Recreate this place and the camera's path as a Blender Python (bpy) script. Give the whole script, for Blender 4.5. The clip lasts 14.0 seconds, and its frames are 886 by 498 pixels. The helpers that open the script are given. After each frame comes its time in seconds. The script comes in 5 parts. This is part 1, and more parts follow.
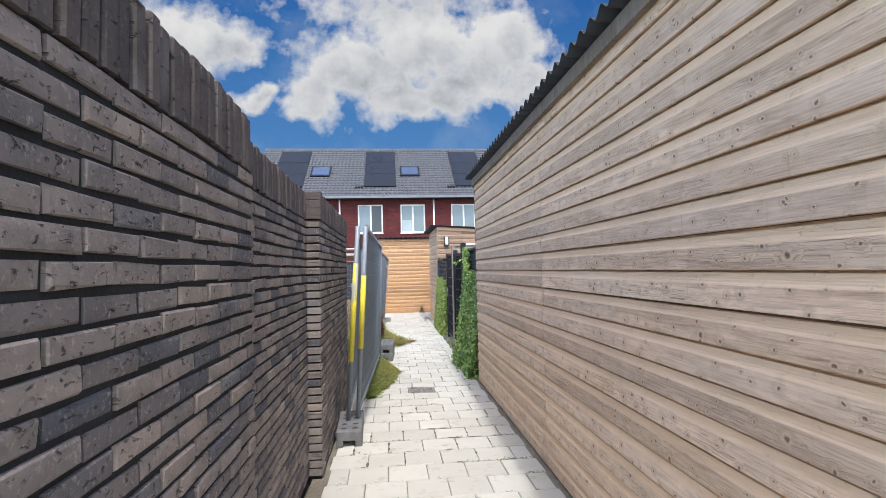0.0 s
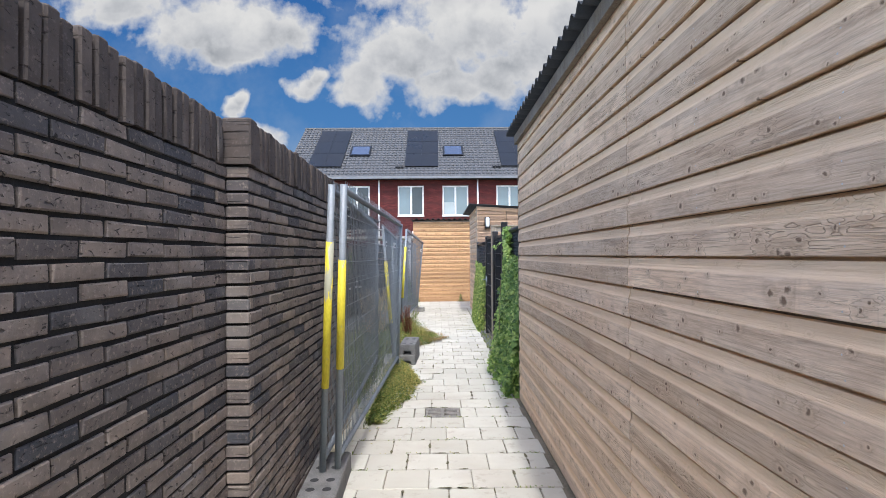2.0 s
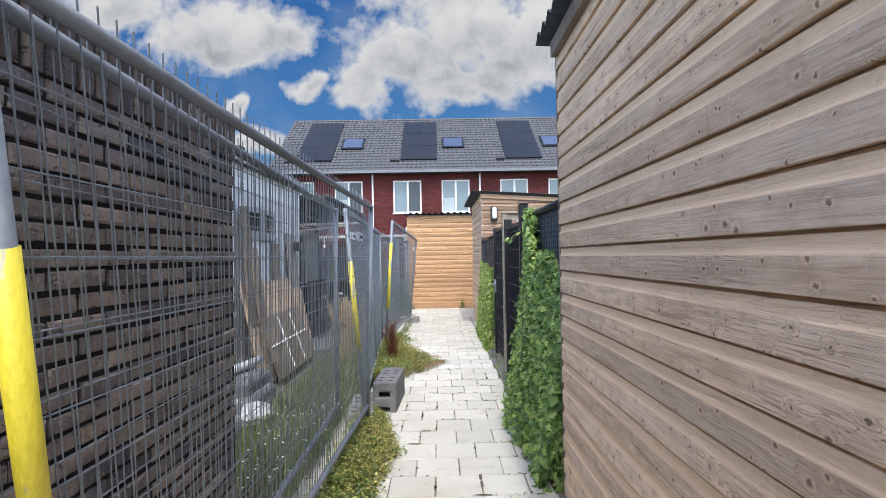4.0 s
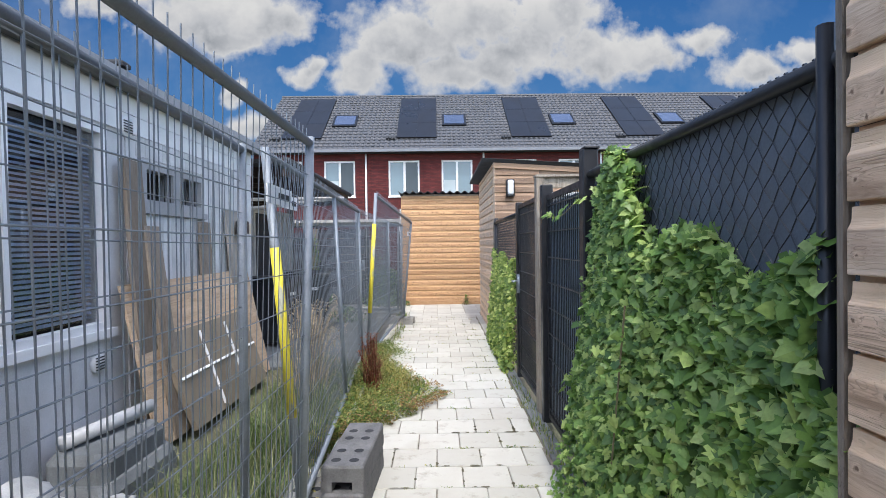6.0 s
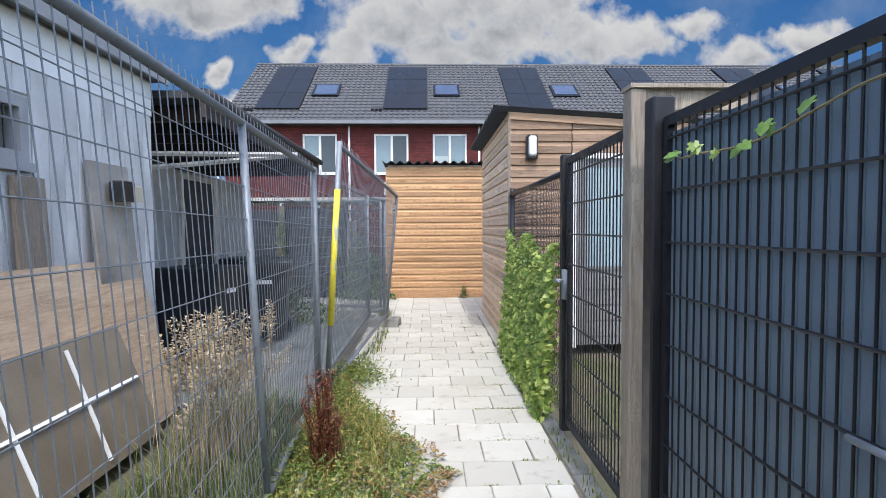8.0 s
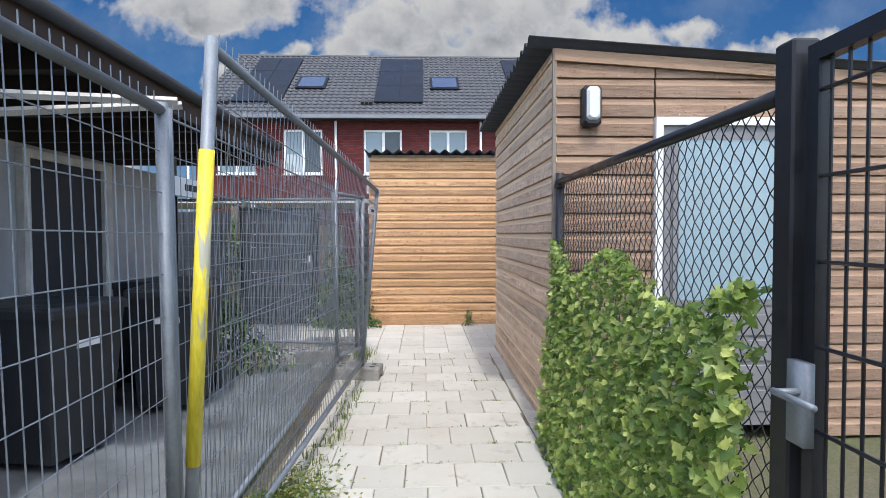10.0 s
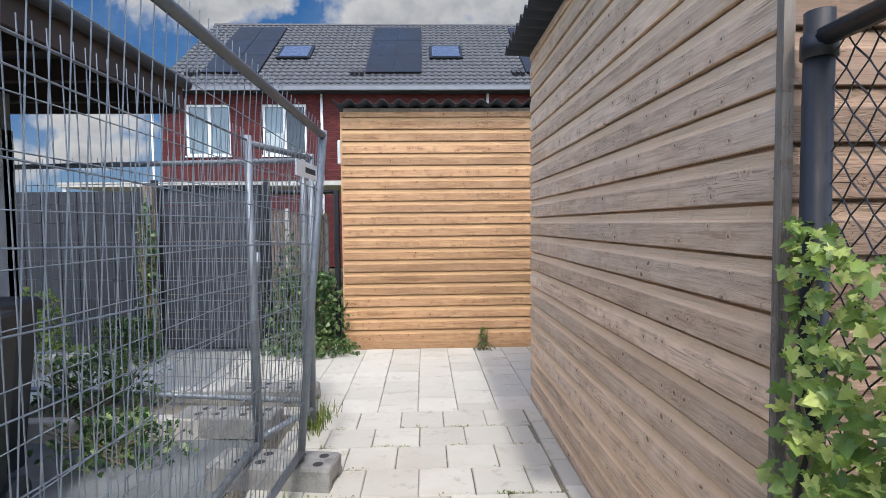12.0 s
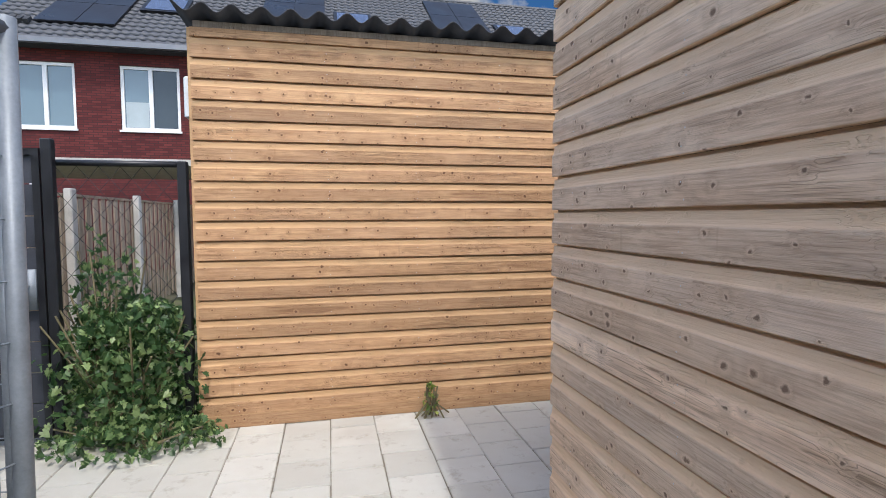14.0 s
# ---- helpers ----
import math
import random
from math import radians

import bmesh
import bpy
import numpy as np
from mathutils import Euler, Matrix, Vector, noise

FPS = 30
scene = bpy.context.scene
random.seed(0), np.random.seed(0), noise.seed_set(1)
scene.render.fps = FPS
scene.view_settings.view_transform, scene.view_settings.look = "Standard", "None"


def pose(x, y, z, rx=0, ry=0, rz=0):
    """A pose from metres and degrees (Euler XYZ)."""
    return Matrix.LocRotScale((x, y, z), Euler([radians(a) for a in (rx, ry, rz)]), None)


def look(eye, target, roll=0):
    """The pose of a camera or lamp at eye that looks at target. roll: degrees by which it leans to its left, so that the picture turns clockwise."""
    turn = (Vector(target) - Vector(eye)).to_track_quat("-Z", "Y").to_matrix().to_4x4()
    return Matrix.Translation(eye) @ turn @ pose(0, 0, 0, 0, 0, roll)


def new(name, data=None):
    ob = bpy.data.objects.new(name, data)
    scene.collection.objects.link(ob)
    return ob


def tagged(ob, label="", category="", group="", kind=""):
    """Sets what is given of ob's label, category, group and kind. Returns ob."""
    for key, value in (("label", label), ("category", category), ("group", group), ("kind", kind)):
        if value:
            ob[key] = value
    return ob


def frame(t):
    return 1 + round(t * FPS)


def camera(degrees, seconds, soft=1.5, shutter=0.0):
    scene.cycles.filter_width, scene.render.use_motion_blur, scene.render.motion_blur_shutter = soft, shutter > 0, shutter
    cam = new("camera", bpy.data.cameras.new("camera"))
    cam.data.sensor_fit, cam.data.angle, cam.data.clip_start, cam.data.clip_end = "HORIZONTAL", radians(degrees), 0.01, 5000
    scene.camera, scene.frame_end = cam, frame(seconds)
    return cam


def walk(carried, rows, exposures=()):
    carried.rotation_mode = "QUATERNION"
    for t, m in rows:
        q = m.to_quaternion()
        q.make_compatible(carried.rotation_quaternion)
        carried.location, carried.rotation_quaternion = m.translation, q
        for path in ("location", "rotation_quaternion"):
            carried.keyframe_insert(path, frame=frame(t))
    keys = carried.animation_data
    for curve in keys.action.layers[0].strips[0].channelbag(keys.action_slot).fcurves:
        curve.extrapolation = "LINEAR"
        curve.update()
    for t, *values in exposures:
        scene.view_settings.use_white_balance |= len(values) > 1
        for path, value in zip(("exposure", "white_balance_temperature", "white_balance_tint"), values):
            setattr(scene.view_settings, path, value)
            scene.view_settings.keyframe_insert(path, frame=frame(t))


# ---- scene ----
cam = camera(81.4, 14.0, 0.8)
PATH = [
    (0, (-0.079, -0.045, 1.556), (0.122, 1.943, 1.632), -1.3),
    (0.5, (0.046, 0.223, 1.564), (0.138, 2.22, 1.611), -0.9),
    (1, (0.111, 0.64, 1.538), (0.159, 2.639, 1.572), -0.6),
    (1.5, (0.195, 1.076, 1.526), (0.222, 3.075, 1.551), -0.4),
    (2, (0.243, 1.609, 1.539), (0.263, 3.609, 1.561), -0.4),
    (2.5, (0.249, 2.119, 1.542), (0.267, 4.119, 1.566), -0.5),
    (3, (0.285, 2.662, 1.513), (0.301, 4.662, 1.544), -0.9),
    (5.5, (0.393, 5.644, 1.473), (0.406, 7.644, 1.471), -1.0),
    (6, (0.332, 6.118, 1.458), (0.349, 8.118, 1.439), -0.7),
    (6.5, (0.298, 6.642, 1.438), (0.321, 8.641, 1.402), -0.9),
    (7, (0.246, 7.13, 1.422), (0.283, 9.129, 1.369), -0.8),
    (7.5, (0.283, 7.662, 1.426), (0.329, 9.66, 1.355), -0.7),
    (8, (0.264, 8.222, 1.406), (0.324, 10.219, 1.324), -0.3),
    (10.5, (0.306, 11.109, 1.43), (0.382, 13.107, 1.375), -0.2),
    (11, (0.383, 11.749, 1.397), (0.436, 13.747, 1.331), -0.3),
    (11.5, (0.347, 12.276, 1.389), (0.393, 14.273, 1.303), -0.5),
    (12, (0.356, 12.852, 1.39), (0.424, 14.848, 1.293), -0.6),
    (12.5, (0.351, 13.432, 1.384), (0.469, 15.426, 1.286), -0.8),
    (13, (0.361, 13.98, 1.412), (0.551, 15.969, 1.309), -0.8),
    (13.5, (0.333, 14.493, 1.425), (0.623, 16.469, 1.32), -0.45),
    (14, (0.297, 14.955, 1.415), (0.729, 16.902, 1.288), -0.25),
]
walk(cam, [(t, look(eye, target, roll)) for t, eye, target, roll in PATH],
     [(0.0, 1.72), (1.0, 1.70), (3.0, 1.68), (6.0, 1.62), (8.0, 1.57), (11.0, 1.42), (12.5, 1.46), (14.0, 1.33)])

# ---- world, sun, exposure ----
SUN_EL, SUN_AZ = radians(60), radians(176)          # azimuth clockwise from +y
world = bpy.data.worlds.new("world")
scene.world = world
world.use_nodes = True
wn = world.node_tree
sky = wn.nodes.new("ShaderNodeTexSky")
sky.sky_type, sky.sun_disc = "NISHITA", False
sky.sun_elevation, sky.sun_rotation = SUN_EL, SUN_AZ
sky.air_density, sky.dust_density, sky.ozone_density = 1.0, 2.2, 1.3
background = next(n for n in wn.nodes if n.type == "BACKGROUND")
background.inputs["Strength"].default_value = 0.15
wn.links.new(sky.outputs["Color"], background.inputs["Color"])

sun_data = bpy.data.lights.new("sun", "SUN")
sun_data.energy, sun_data.angle, sun_data.color = 0.85, radians(2.5), (1.0, 0.985, 0.955)
sun = new("sun", sun_data)
sun_way = Vector((math.sin(SUN_AZ) * math.cos(SUN_EL), math.cos(SUN_AZ) * math.cos(SUN_EL), math.sin(SUN_EL)))
sun.matrix_basis = look(sun_way * 60, (0, 0, 0))


# ---- building helpers ----
class Geo:
    """A growing list of corners and faces for one mesh."""

    def __init__(self):
        self.v, self.f = [], []

    def add(self, verts, faces):
        n = len(self.v)
        self.v.extend(tuple(p) for p in verts)
        self.f.extend(tuple(i + n for i in f) for f in faces)
        return self

    def box(self, x0, x1, y0, y1, z0, z1, m=None):
        p = [Vector((x, y, z)) for z in (z0, z1) for y in (y0, y1) for x in (x0, x1)]
        if m is not None:
            p = [m @ q for q in p]
        return self.add(p, [(0, 2, 3, 1), (4, 5, 7, 6), (0, 1, 5, 4), (2, 6, 7, 3), (0, 4, 6, 2), (1, 3, 7, 5)])

    def bevelled(self, x0, x1, y0, y1, z0, z1, b, m=None):
        """A box with chamfered upright edges and top."""
        ring = [(x0 + b, y0), (x1 - b, y0), (x1, y0 + b), (x1, y1 - b), (x1 - b, y1), (x0 + b, y1), (x0, y1 - b), (x0, y0 + b)]
        cx, cy = (x0 + x1) / 2, (y0 + y1) / 2
        def inset(p):
            return (p[0] + (b if p[0] < cx else -b) * 0.7, p[1] + (b if p[1] < cy else -b) * 0.7)
        p = [Vector((*q, z0)) for q in ring] + [Vector((*q, z1 - b)) for q in ring] + [Vector((*inset(q), z1)) for q in ring]
        if m is not None:
            p = [m @ q for q in p]
        f = [tuple(range(7, -1, -1)), tuple(range(16, 24))]
        for k in (0, 8):
            f += [(k + i, k + (i + 1) % 8, k + 8 + (i + 1) % 8, k + 8 + i) for i in range(8)]
        return self.add(p, f)

    def tube(self, a, b, r, n=8, r2=None, caps=True):
        a, b = Vector(a), Vector(b)
        q = (b - a).to_track_quat("Z", "Y").to_matrix()
        r2 = r if r2 is None else r2
        ring = [Vector((math.cos(2 * math.pi * i / n), math.sin(2 * math.pi * i / n), 0)) for i in range(n)]
        p = [a + q @ (c * r) for c in ring] + [b + q @ (c * r2) for c in ring]
        f = [(i, (i + 1) % n, n + (i + 1) % n, n + i) for i in range(n)]
        if caps:
            f += [tuple(range(n - 1, -1, -1)), tuple(range(n, 2 * n))]
        return self.add(p, f)

    def path(self, pts, r, n=6):
        for a, b in zip(pts, pts[1:]):
            self.tube(a, b, r, n)
        return self

    def prism(self, outline, a, b, at):
        """An outline of (u, v), run from a to b; at(u, v, w) gives the corner."""
        n = len(outline)
        p = [at(u, v, a) for u, v in outline] + [at(u, v, b) for u, v in outline]
        f = [(i, (i + 1) % n, n + (i + 1) % n, n + i) for i in range(n)] + [tuple(range(n - 1, -1, -1)), tuple(range(n, 2 * n))]
        return self.add(p, f)

    def mesh(self, name, mat, smooth=False, weld=False):
        me = bpy.data.meshes.new(name)
        me.from_pydata(self.v, [], self.f)
        bm = bmesh.new()
        bm.from_mesh(me)
        if weld:
            bmesh.ops.remove_doubles(bm, verts=bm.verts, dist=0.0005)
        bmesh.ops.recalc_face_normals(bm, faces=bm.faces)
        bm.to_mesh(me)
        bm.free()
        if smooth:
            me.shade_smooth()
        me.materials.append(mat)
        return me


def put(name, me, parent=None, m=None, label=""):
    """One object on a mesh; under a parent when one is given. Poses are in the world."""
    ob = new(name, me)
    if parent is not None:
        ob.parent = parent
        ob.matrix_parent_inverse = parent.matrix_basis.inverted()
    if m is not None:
        ob.matrix_basis = m
    return tagged(ob, label)


def part(name, g, mat, parent, label="", smooth=False):
    return put(name, g.mesh(name, mat, smooth), parent, None, label)


def thing(name, x, y, z, label, category, group="", kind=""):
    ob = new(name)
    ob.empty_display_size = 0.1
    ob.matrix_basis = pose(x, y, z)
    return tagged(ob, label, category, group, kind)


def single(name, g, mat, label, category, kind="", smooth=False, group=""):
    return tagged(put(name, g.mesh(name, mat, smooth)), label, category, group, kind)


# ---- materials ----
class Mat:
    """A principled material with short ways to wire nodes."""

    def __init__(self, name, rough=0.6, metal=0.0, spec=0.5):
        self.m = bpy.data.materials.new(name)
        self.m.use_nodes = True
        self.nt = self.m.node_tree
        self.b = next(n for n in self.nt.nodes if n.type == "BSDF_PRINCIPLED")
        self.b.inputs["Roughness"].default_value = rough
        self.b.inputs["Metallic"].default_value = metal
        self.b.inputs["Specular IOR Level"].default_value = spec
        self.tc = self.nt.nodes.new("ShaderNodeTexCoord")
        self.oi = self.nt.nodes.new("ShaderNodeObjectInfo")

    def link(self, a, b):
        self.nt.links.new(a, b)
        return self

    def val(self, sock, v):
        if hasattr(v, "links"):
            self.nt.links.new(v, sock)
        else:
            sock.default_value = v

    def coords(self, scale=(1, 1, 1), shift=0.0):
        """Object coordinates, scaled, and moved by the object's own random number."""
        mp = self.nt.nodes.new("ShaderNodeMapping")
        mp.inputs["Scale"].default_value = scale
        self.link(self.tc.outputs["Object"], mp.inputs["Vector"])
        if shift:
            c = self.nt.nodes.new("ShaderNodeVectorMath")
            c.operation = "MULTIPLY"
            c.inputs[0].default_value = (shift, shift * 0.73, shift * 1.31)
            r = self.nt.nodes.new("ShaderNodeCombineXYZ")
            for k in range(3):
                self.link(self.oi.outputs["Random"], r.inputs[k])
            self.link(r.outputs[0], c.inputs[1])
            self.link(c.outputs[0], mp.inputs["Location"])
        return mp.outputs[0]

    def noise(self, vec, scale=5, detail=4, rough=0.55, distort=0.0):
        n = self.nt.nodes.new("ShaderNodeTexNoise")
        n.inputs["Scale"].default_value, n.inputs["Detail"].default_value = scale, detail
        n.inputs["Roughness"].default_value, n.inputs["Distortion"].default_value = rough, distort
        self.link(vec, n.inputs["Vector"])
        return n.outputs["Fac"]

    def voronoi(self, vec, scale=5, feature="F1", rnd=1.0):
        n = self.nt.nodes.new("ShaderNodeTexVoronoi")
        n.feature = feature
        n.inputs["Scale"].default_value, n.inputs["Randomness"].default_value = scale, rnd
        self.link(vec, n.inputs["Vector"])
        return n.outputs["Distance"]

    def ramp(self, fac, stops):
        n = self.nt.nodes.new("ShaderNodeValToRGB")
        e = n.color_ramp.elements
        while len(e) < len(stops):
            e.new(0.5)
        for k, (p, c) in enumerate(stops):
            e[k].position, e[k].color = p, (*c, 1) if len(c) == 3 else c
        self.link(fac, n.inputs[0])
        return n.outputs["Color"]

    def grey(self, fac, a, b, lo=0.0, hi=1.0):
        n = self.nt.nodes.new("ShaderNodeMapRange")
        n.inputs["From Min"].default_value, n.inputs["From Max"].default_value = a, b
        n.inputs["To Min"].default_value, n.inputs["To Max"].default_value = lo, hi
        self.link(fac, n.inputs["Value"])
        return n.outputs[0]

    def math(self, op, a, b=0.0):
        n = self.nt.nodes.new("ShaderNodeMath")
        n.operation = op
        self.val(n.inputs[0], a)
        self.val(n.inputs[1], b)
        return n.outputs[0]

    def mix(self, fac, a, b, kind="MIX"):
        n = self.nt.nodes.new("ShaderNodeMix")
        n.data_type, n.blend_type = "RGBA", kind
        self.val(n.inputs["Factor"], fac)
        ins = [i for i in n.inputs if i.type == "RGBA"]
        for sock, v in zip(ins, (a, b)):
            if hasattr(v, "links"):
                self.link(v, sock)
            else:
                sock.default_value = (*v, 1)
        return next(o for o in n.outputs if o.type == "RGBA")

    def bump(self, height, strength=0.3, depth=0.01, normal=None):
        n = self.nt.nodes.new("ShaderNodeBump")
        n.inputs["Strength"].default_value, n.inputs["Distance"].default_value = strength, depth
        self.link(height, n.inputs["Height"])
        if normal is not None:
            self.link(normal, n.inputs["Normal"])
        self.link(n.outputs[0], self.b.inputs["Normal"])
        return n.outputs[0]

    def color(self, v):
        self.val(self.b.inputs["Base Color"], v if hasattr(v, "links") else (*v, 1))
        return self

    def rough(self, v):
        self.val(self.b.inputs["Roughness"], v)
        return self


def plain(name, col, rough=0.6, metal=0.0, vary=0.12, scale=8.0, bump=0.1, fine=120.0):
    """Paint, plastic, plaster or metal: one colour with soft stains, grain and slight relief."""
    k = Mat(name, rough, metal)
    c = k.coords(shift=3.0)
    big, small = k.noise(c, scale, 5), k.noise(c, fine, 3)
    f = k.math("ADD", k.math("MULTIPLY", big, 0.7), k.math("MULTIPLY", small, 0.3))
    k.color(k.ramp(f, [(0.3, [v * (1 - vary * 1.6) for v in col]), (0.7, [min(1, v * (1 + vary)) for v in col])]))
    k.rough(k.grey(big, 0.3, 0.7, max(0.05, rough - 0.1), min(1, rough + 0.12)))
    k.bump(small, bump, 0.004)
    return k.m


def timber(name, dark, mid, light, grey_wash, knots=0.8, rough=0.72, knot_col=(0.10, 0.055, 0.03), cove=None, axis="x"):
    """Sawn softwood with its grain along one axis: soft streaks, growth lines, knots, weather stains."""
    k = Mat(name, rough, 0.0, 0.3)
    turn = {"x": lambda a, b, c: (a, b, c), "y": lambda a, b, c: (b, a, c), "z": lambda a, b, c: (c, b, a)}[axis]
    wide = k.noise(k.coords(turn(0.6, 2.0, 2.0), 53.0), 1.6, 3)
    grain = k.noise(k.coords(turn(0.7, 9, 9), 37.0), 2.6, 6, 0.6, 1.2)
    fine = k.noise(k.coords(turn(1.5, 48, 48), 23.0), 3.0, 5, 0.7)
    base = k.ramp(grain, [(0.30, dark), (0.46, mid), (0.70, light)])
    base = k.mix(k.grey(wide, 0.40, 0.66, 0.0, 0.8), base, grey_wash)
    base = k.mix(k.grey(fine, 0.46, 0.64, 0.0, 0.46), base, dark)
    blotch = k.noise(k.coords(turn(4.0, 15, 15), 61.0), 1.3, 5, 0.65)
    base = k.mix(k.grey(blotch, 0.50, 0.70, 0.0, 0.38), base, [v * 1.15 for v in dark])
    base = k.mix(k.grey(blotch, 0.46, 0.30, 0.0, 0.5), base, [min(1, v * 1.08) for v in light])
    line = k.noise(k.coords(turn(0.35, 13, 13), 83.0), 2.0, 2, 0.5, 1.6)
    some = k.noise(k.coords(turn(0.9, 2.0, 2.0), 67.0), 1.5, 2)
    ran = k.grey(k.oi.outputs["Random"], 0, 1, 0.80, 1.14)
    tint = k.nt.nodes.new("ShaderNodeCombineXYZ")
    for i in range(3):
        k.link(ran, tint.inputs[i])
    base = k.mix(1.0, base, tint.outputs[0], "MULTIPLY")
    sep2 = k.nt.nodes.new("ShaderNodeSeparateXYZ")
    k.link(k.coords((1, 1, 1), 41.0), sep2.inputs[0])
    along, across = {"x": ("X", "Z"), "y": ("Y", "Z"), "z": ("Z", "Y")}[axis]
    face = k.nt.nodes.new("ShaderNodeCombineXYZ")
    k.link(k.math("MULTIPLY", sep2.outputs[along], 9.5), face.inputs[0])
    k.link(k.math("MULTIPLY", sep2.outputs[across], 10.5), face.inputs[1])
    wob = k.nt.nodes.new("ShaderNodeTexNoise")
    wob.inputs["Scale"].default_value, wob.inputs["Detail"].default_value = 5.0, 3
    k.link(face.outputs[0], wob.inputs["Vector"])
    bent = k.nt.nodes.new("ShaderNodeVectorMath")
    bent.operation = "MULTIPLY_ADD"
    k.link(wob.outputs["Color"], bent.inputs[0]).link(face.outputs[0], bent.inputs[2])
    bent.inputs[1].default_value = (0.24, 0.20, 0.0)
    vor = k.nt.nodes.new("ShaderNodeTexVoronoi")
    vor.voronoi_dimensions = "2D"
    vor.inputs["Scale"].default_value = 1.0
    k.link(bent.outputs[0], vor.inputs["Vector"])
    size = k.math("MULTIPLY", vor.outputs["Distance"], k.grey(k.noise(face.outputs[0], 0.5, 1), 0.32, 0.68, 2.1, 0.72))
    core = k.grey(size, 0.045, 0.105, 0.9, 0.0)
    halo = k.math("MULTIPLY", k.grey(size, 0.10, 0.22, 1.0, 0.0), 0.30)
    smear = k.math("MULTIPLY", k.grey(size, 0.12, 0.40, 1.0, 0.0), 0.45)
    bend = k.math("ADD", k.math("MULTIPLY", line, 11.0), k.math("MULTIPLY", k.grey(size, 0.06, 0.55, 1.0, 0.0), 1.7))
    ring = k.math("ABSOLUTE", k.math("SUBTRACT", k.math("FRACT", bend), 0.5))
    line = k.math("MULTIPLY", k.grey(ring, 0.0, 0.15, 1.0, 0.0), k.math("MULTIPLY", k.math("MAXIMUM", k.grey(some, 0.44, 0.60, 0.06, 0.9), k.math("MULTIPLY", smear, 0.9)), k.grey(fine, 0.35, 0.6, 0.5, 1.0)))
    base = k.mix(line, base, [v * 0.70 for v in dark])
    base = k.mix(k.math("MULTIPLY", smear, knots), base, dark)
    base = k.mix(k.math("MULTIPLY", halo, knots), base, [min(1, v * 1.12) for v in light])
    base = k.mix(k.math("MULTIPLY", core, knots), base, knot_col)
    saw = k.noise(k.coords(turn(34, 2.5, 2.5), 29.0), 1.0, 2, 0.5)
    base = k.mix(k.grey(saw, 0.70, 0.76, 0.0, 0.35), base, dark)
    if cove:
        sep = k.nt.nodes.new("ShaderNodeSeparateXYZ")
        k.link(k.tc.outputs["Object"], sep.inputs[0])
        base = k.mix(k.grey(sep.outputs["Z"], 0.081, 0.087, 0.0, 0.8), base, cove)
    k.color(base)
    k.rough(k.grey(grain, 0.3, 0.7, rough - 0.1, rough + 0.15))
    h = k.math("ADD", k.math("MULTIPLY", grain, 0.6), k.math("MULTIPLY", fine, 0.4))
    h = k.math("SUBTRACT", h, k.math("MULTIPLY", line, 0.5))
    k.bump(k.math("ADD", h, k.math("MULTIPLY", halo, 0.9)), 0.9, 0.006)
    return k.m


def brick_mat(name, cols, joint=False):
    k = Mat(name, 0.82, 0.0, 0.25)
    c = k.coords((1, 1, 1), 31.0)
    n1, n2, n3 = k.noise(c, 9, 5, 0.6), k.noise(c, 70, 5, 0.65), k.noise(c, 2.0, 2)
    rnd = k.oi.outputs["Random"]
    geo = k.nt.nodes.new("ShaderNodeNewGeometry")
    rnd = k.math("FRACT", k.math("ADD", rnd, geo.outputs["Random Per Island"]))
    base = k.ramp(rnd, [(i / (len(cols) - 1), x) for i, x in enumerate(cols)])
    base = k.mix(k.grey(n1, 0.35, 0.75, 0.0, 0.55), base, [v * 0.55 for v in cols[0]])
    base = k.mix(k.grey(n2, 0.55, 0.75, 0.0, 0.5), base, [min(1, v * 1.7) for v in cols[-1]])
    base = k.mix(k.grey(n3, 0.62, 0.75, 0.0, 0.35), base, (0.30, 0.28, 0.26))
    k.color(base)
    pit = k.noise(k.coords((1, 22, 40), 13.0), 1.6, 3, 0.6, 0.8)
    base = k.mix(k.grey(pit, 0.61, 0.68, 0.0, 0.75), base, [v * 0.3 for v in cols[0]])
    k.color(base)
    h = k.math("ADD", k.math("MULTIPLY", n1, 0.7), k.math("MULTIPLY", n2, 0.35))
    k.bump(k.math("ADD", h, k.grey(pit, 0.60, 0.72, 0.0, -0.7)), 1.0, 0.008)
    return k.m


def leaf_mat(name, a, b, c):
    k = Mat(name, 0.42, 0.0, 0.5)
    geo = k.nt.nodes.new("ShaderNodeNewGeometry")
    r = k.math("FRACT", k.math("ADD", k.oi.outputs["Random"], geo.outputs["Random Per Island"]))
    col = k.ramp(r, [(0.0, a), (0.55, b), (0.9, c), (1.0, [min(1, v * 1.3) for v in c])])
    n = k.noise(k.coords((1, 1, 1)), 60, 3)
    col = k.mix(k.grey(n, 0.4, 0.7, 0.0, 0.3), col, [v * 0.6 for v in a])
    k.color(col)
    k.bump(n, 0.25, 0.004)
    tr = k.nt.nodes.new("ShaderNodeBsdfTranslucent")
    k.link(col, tr.inputs["Color"])
    mx = k.nt.nodes.new("ShaderNodeMixShader")
    mx.inputs[0].default_value = 0.38
    out = next(n for n in k.nt.nodes if n.type == "OUTPUT_MATERIAL")
    k.link(k.b.outputs[0], mx.inputs[1]).link(tr.outputs[0], mx.inputs[2]).link(mx.outputs[0], out.inputs["Surface"])
    return k.m


def glass_mat(name, col=(0.9, 0.95, 0.95), rough=0.0):
    k = Mat(name, rough, 0.0, 0.5)
    k.color(col)
    k.b.inputs["Transmission Weight"].default_value = 1.0
    k.b.inputs["IOR"].default_value = 1.45
    return k.m


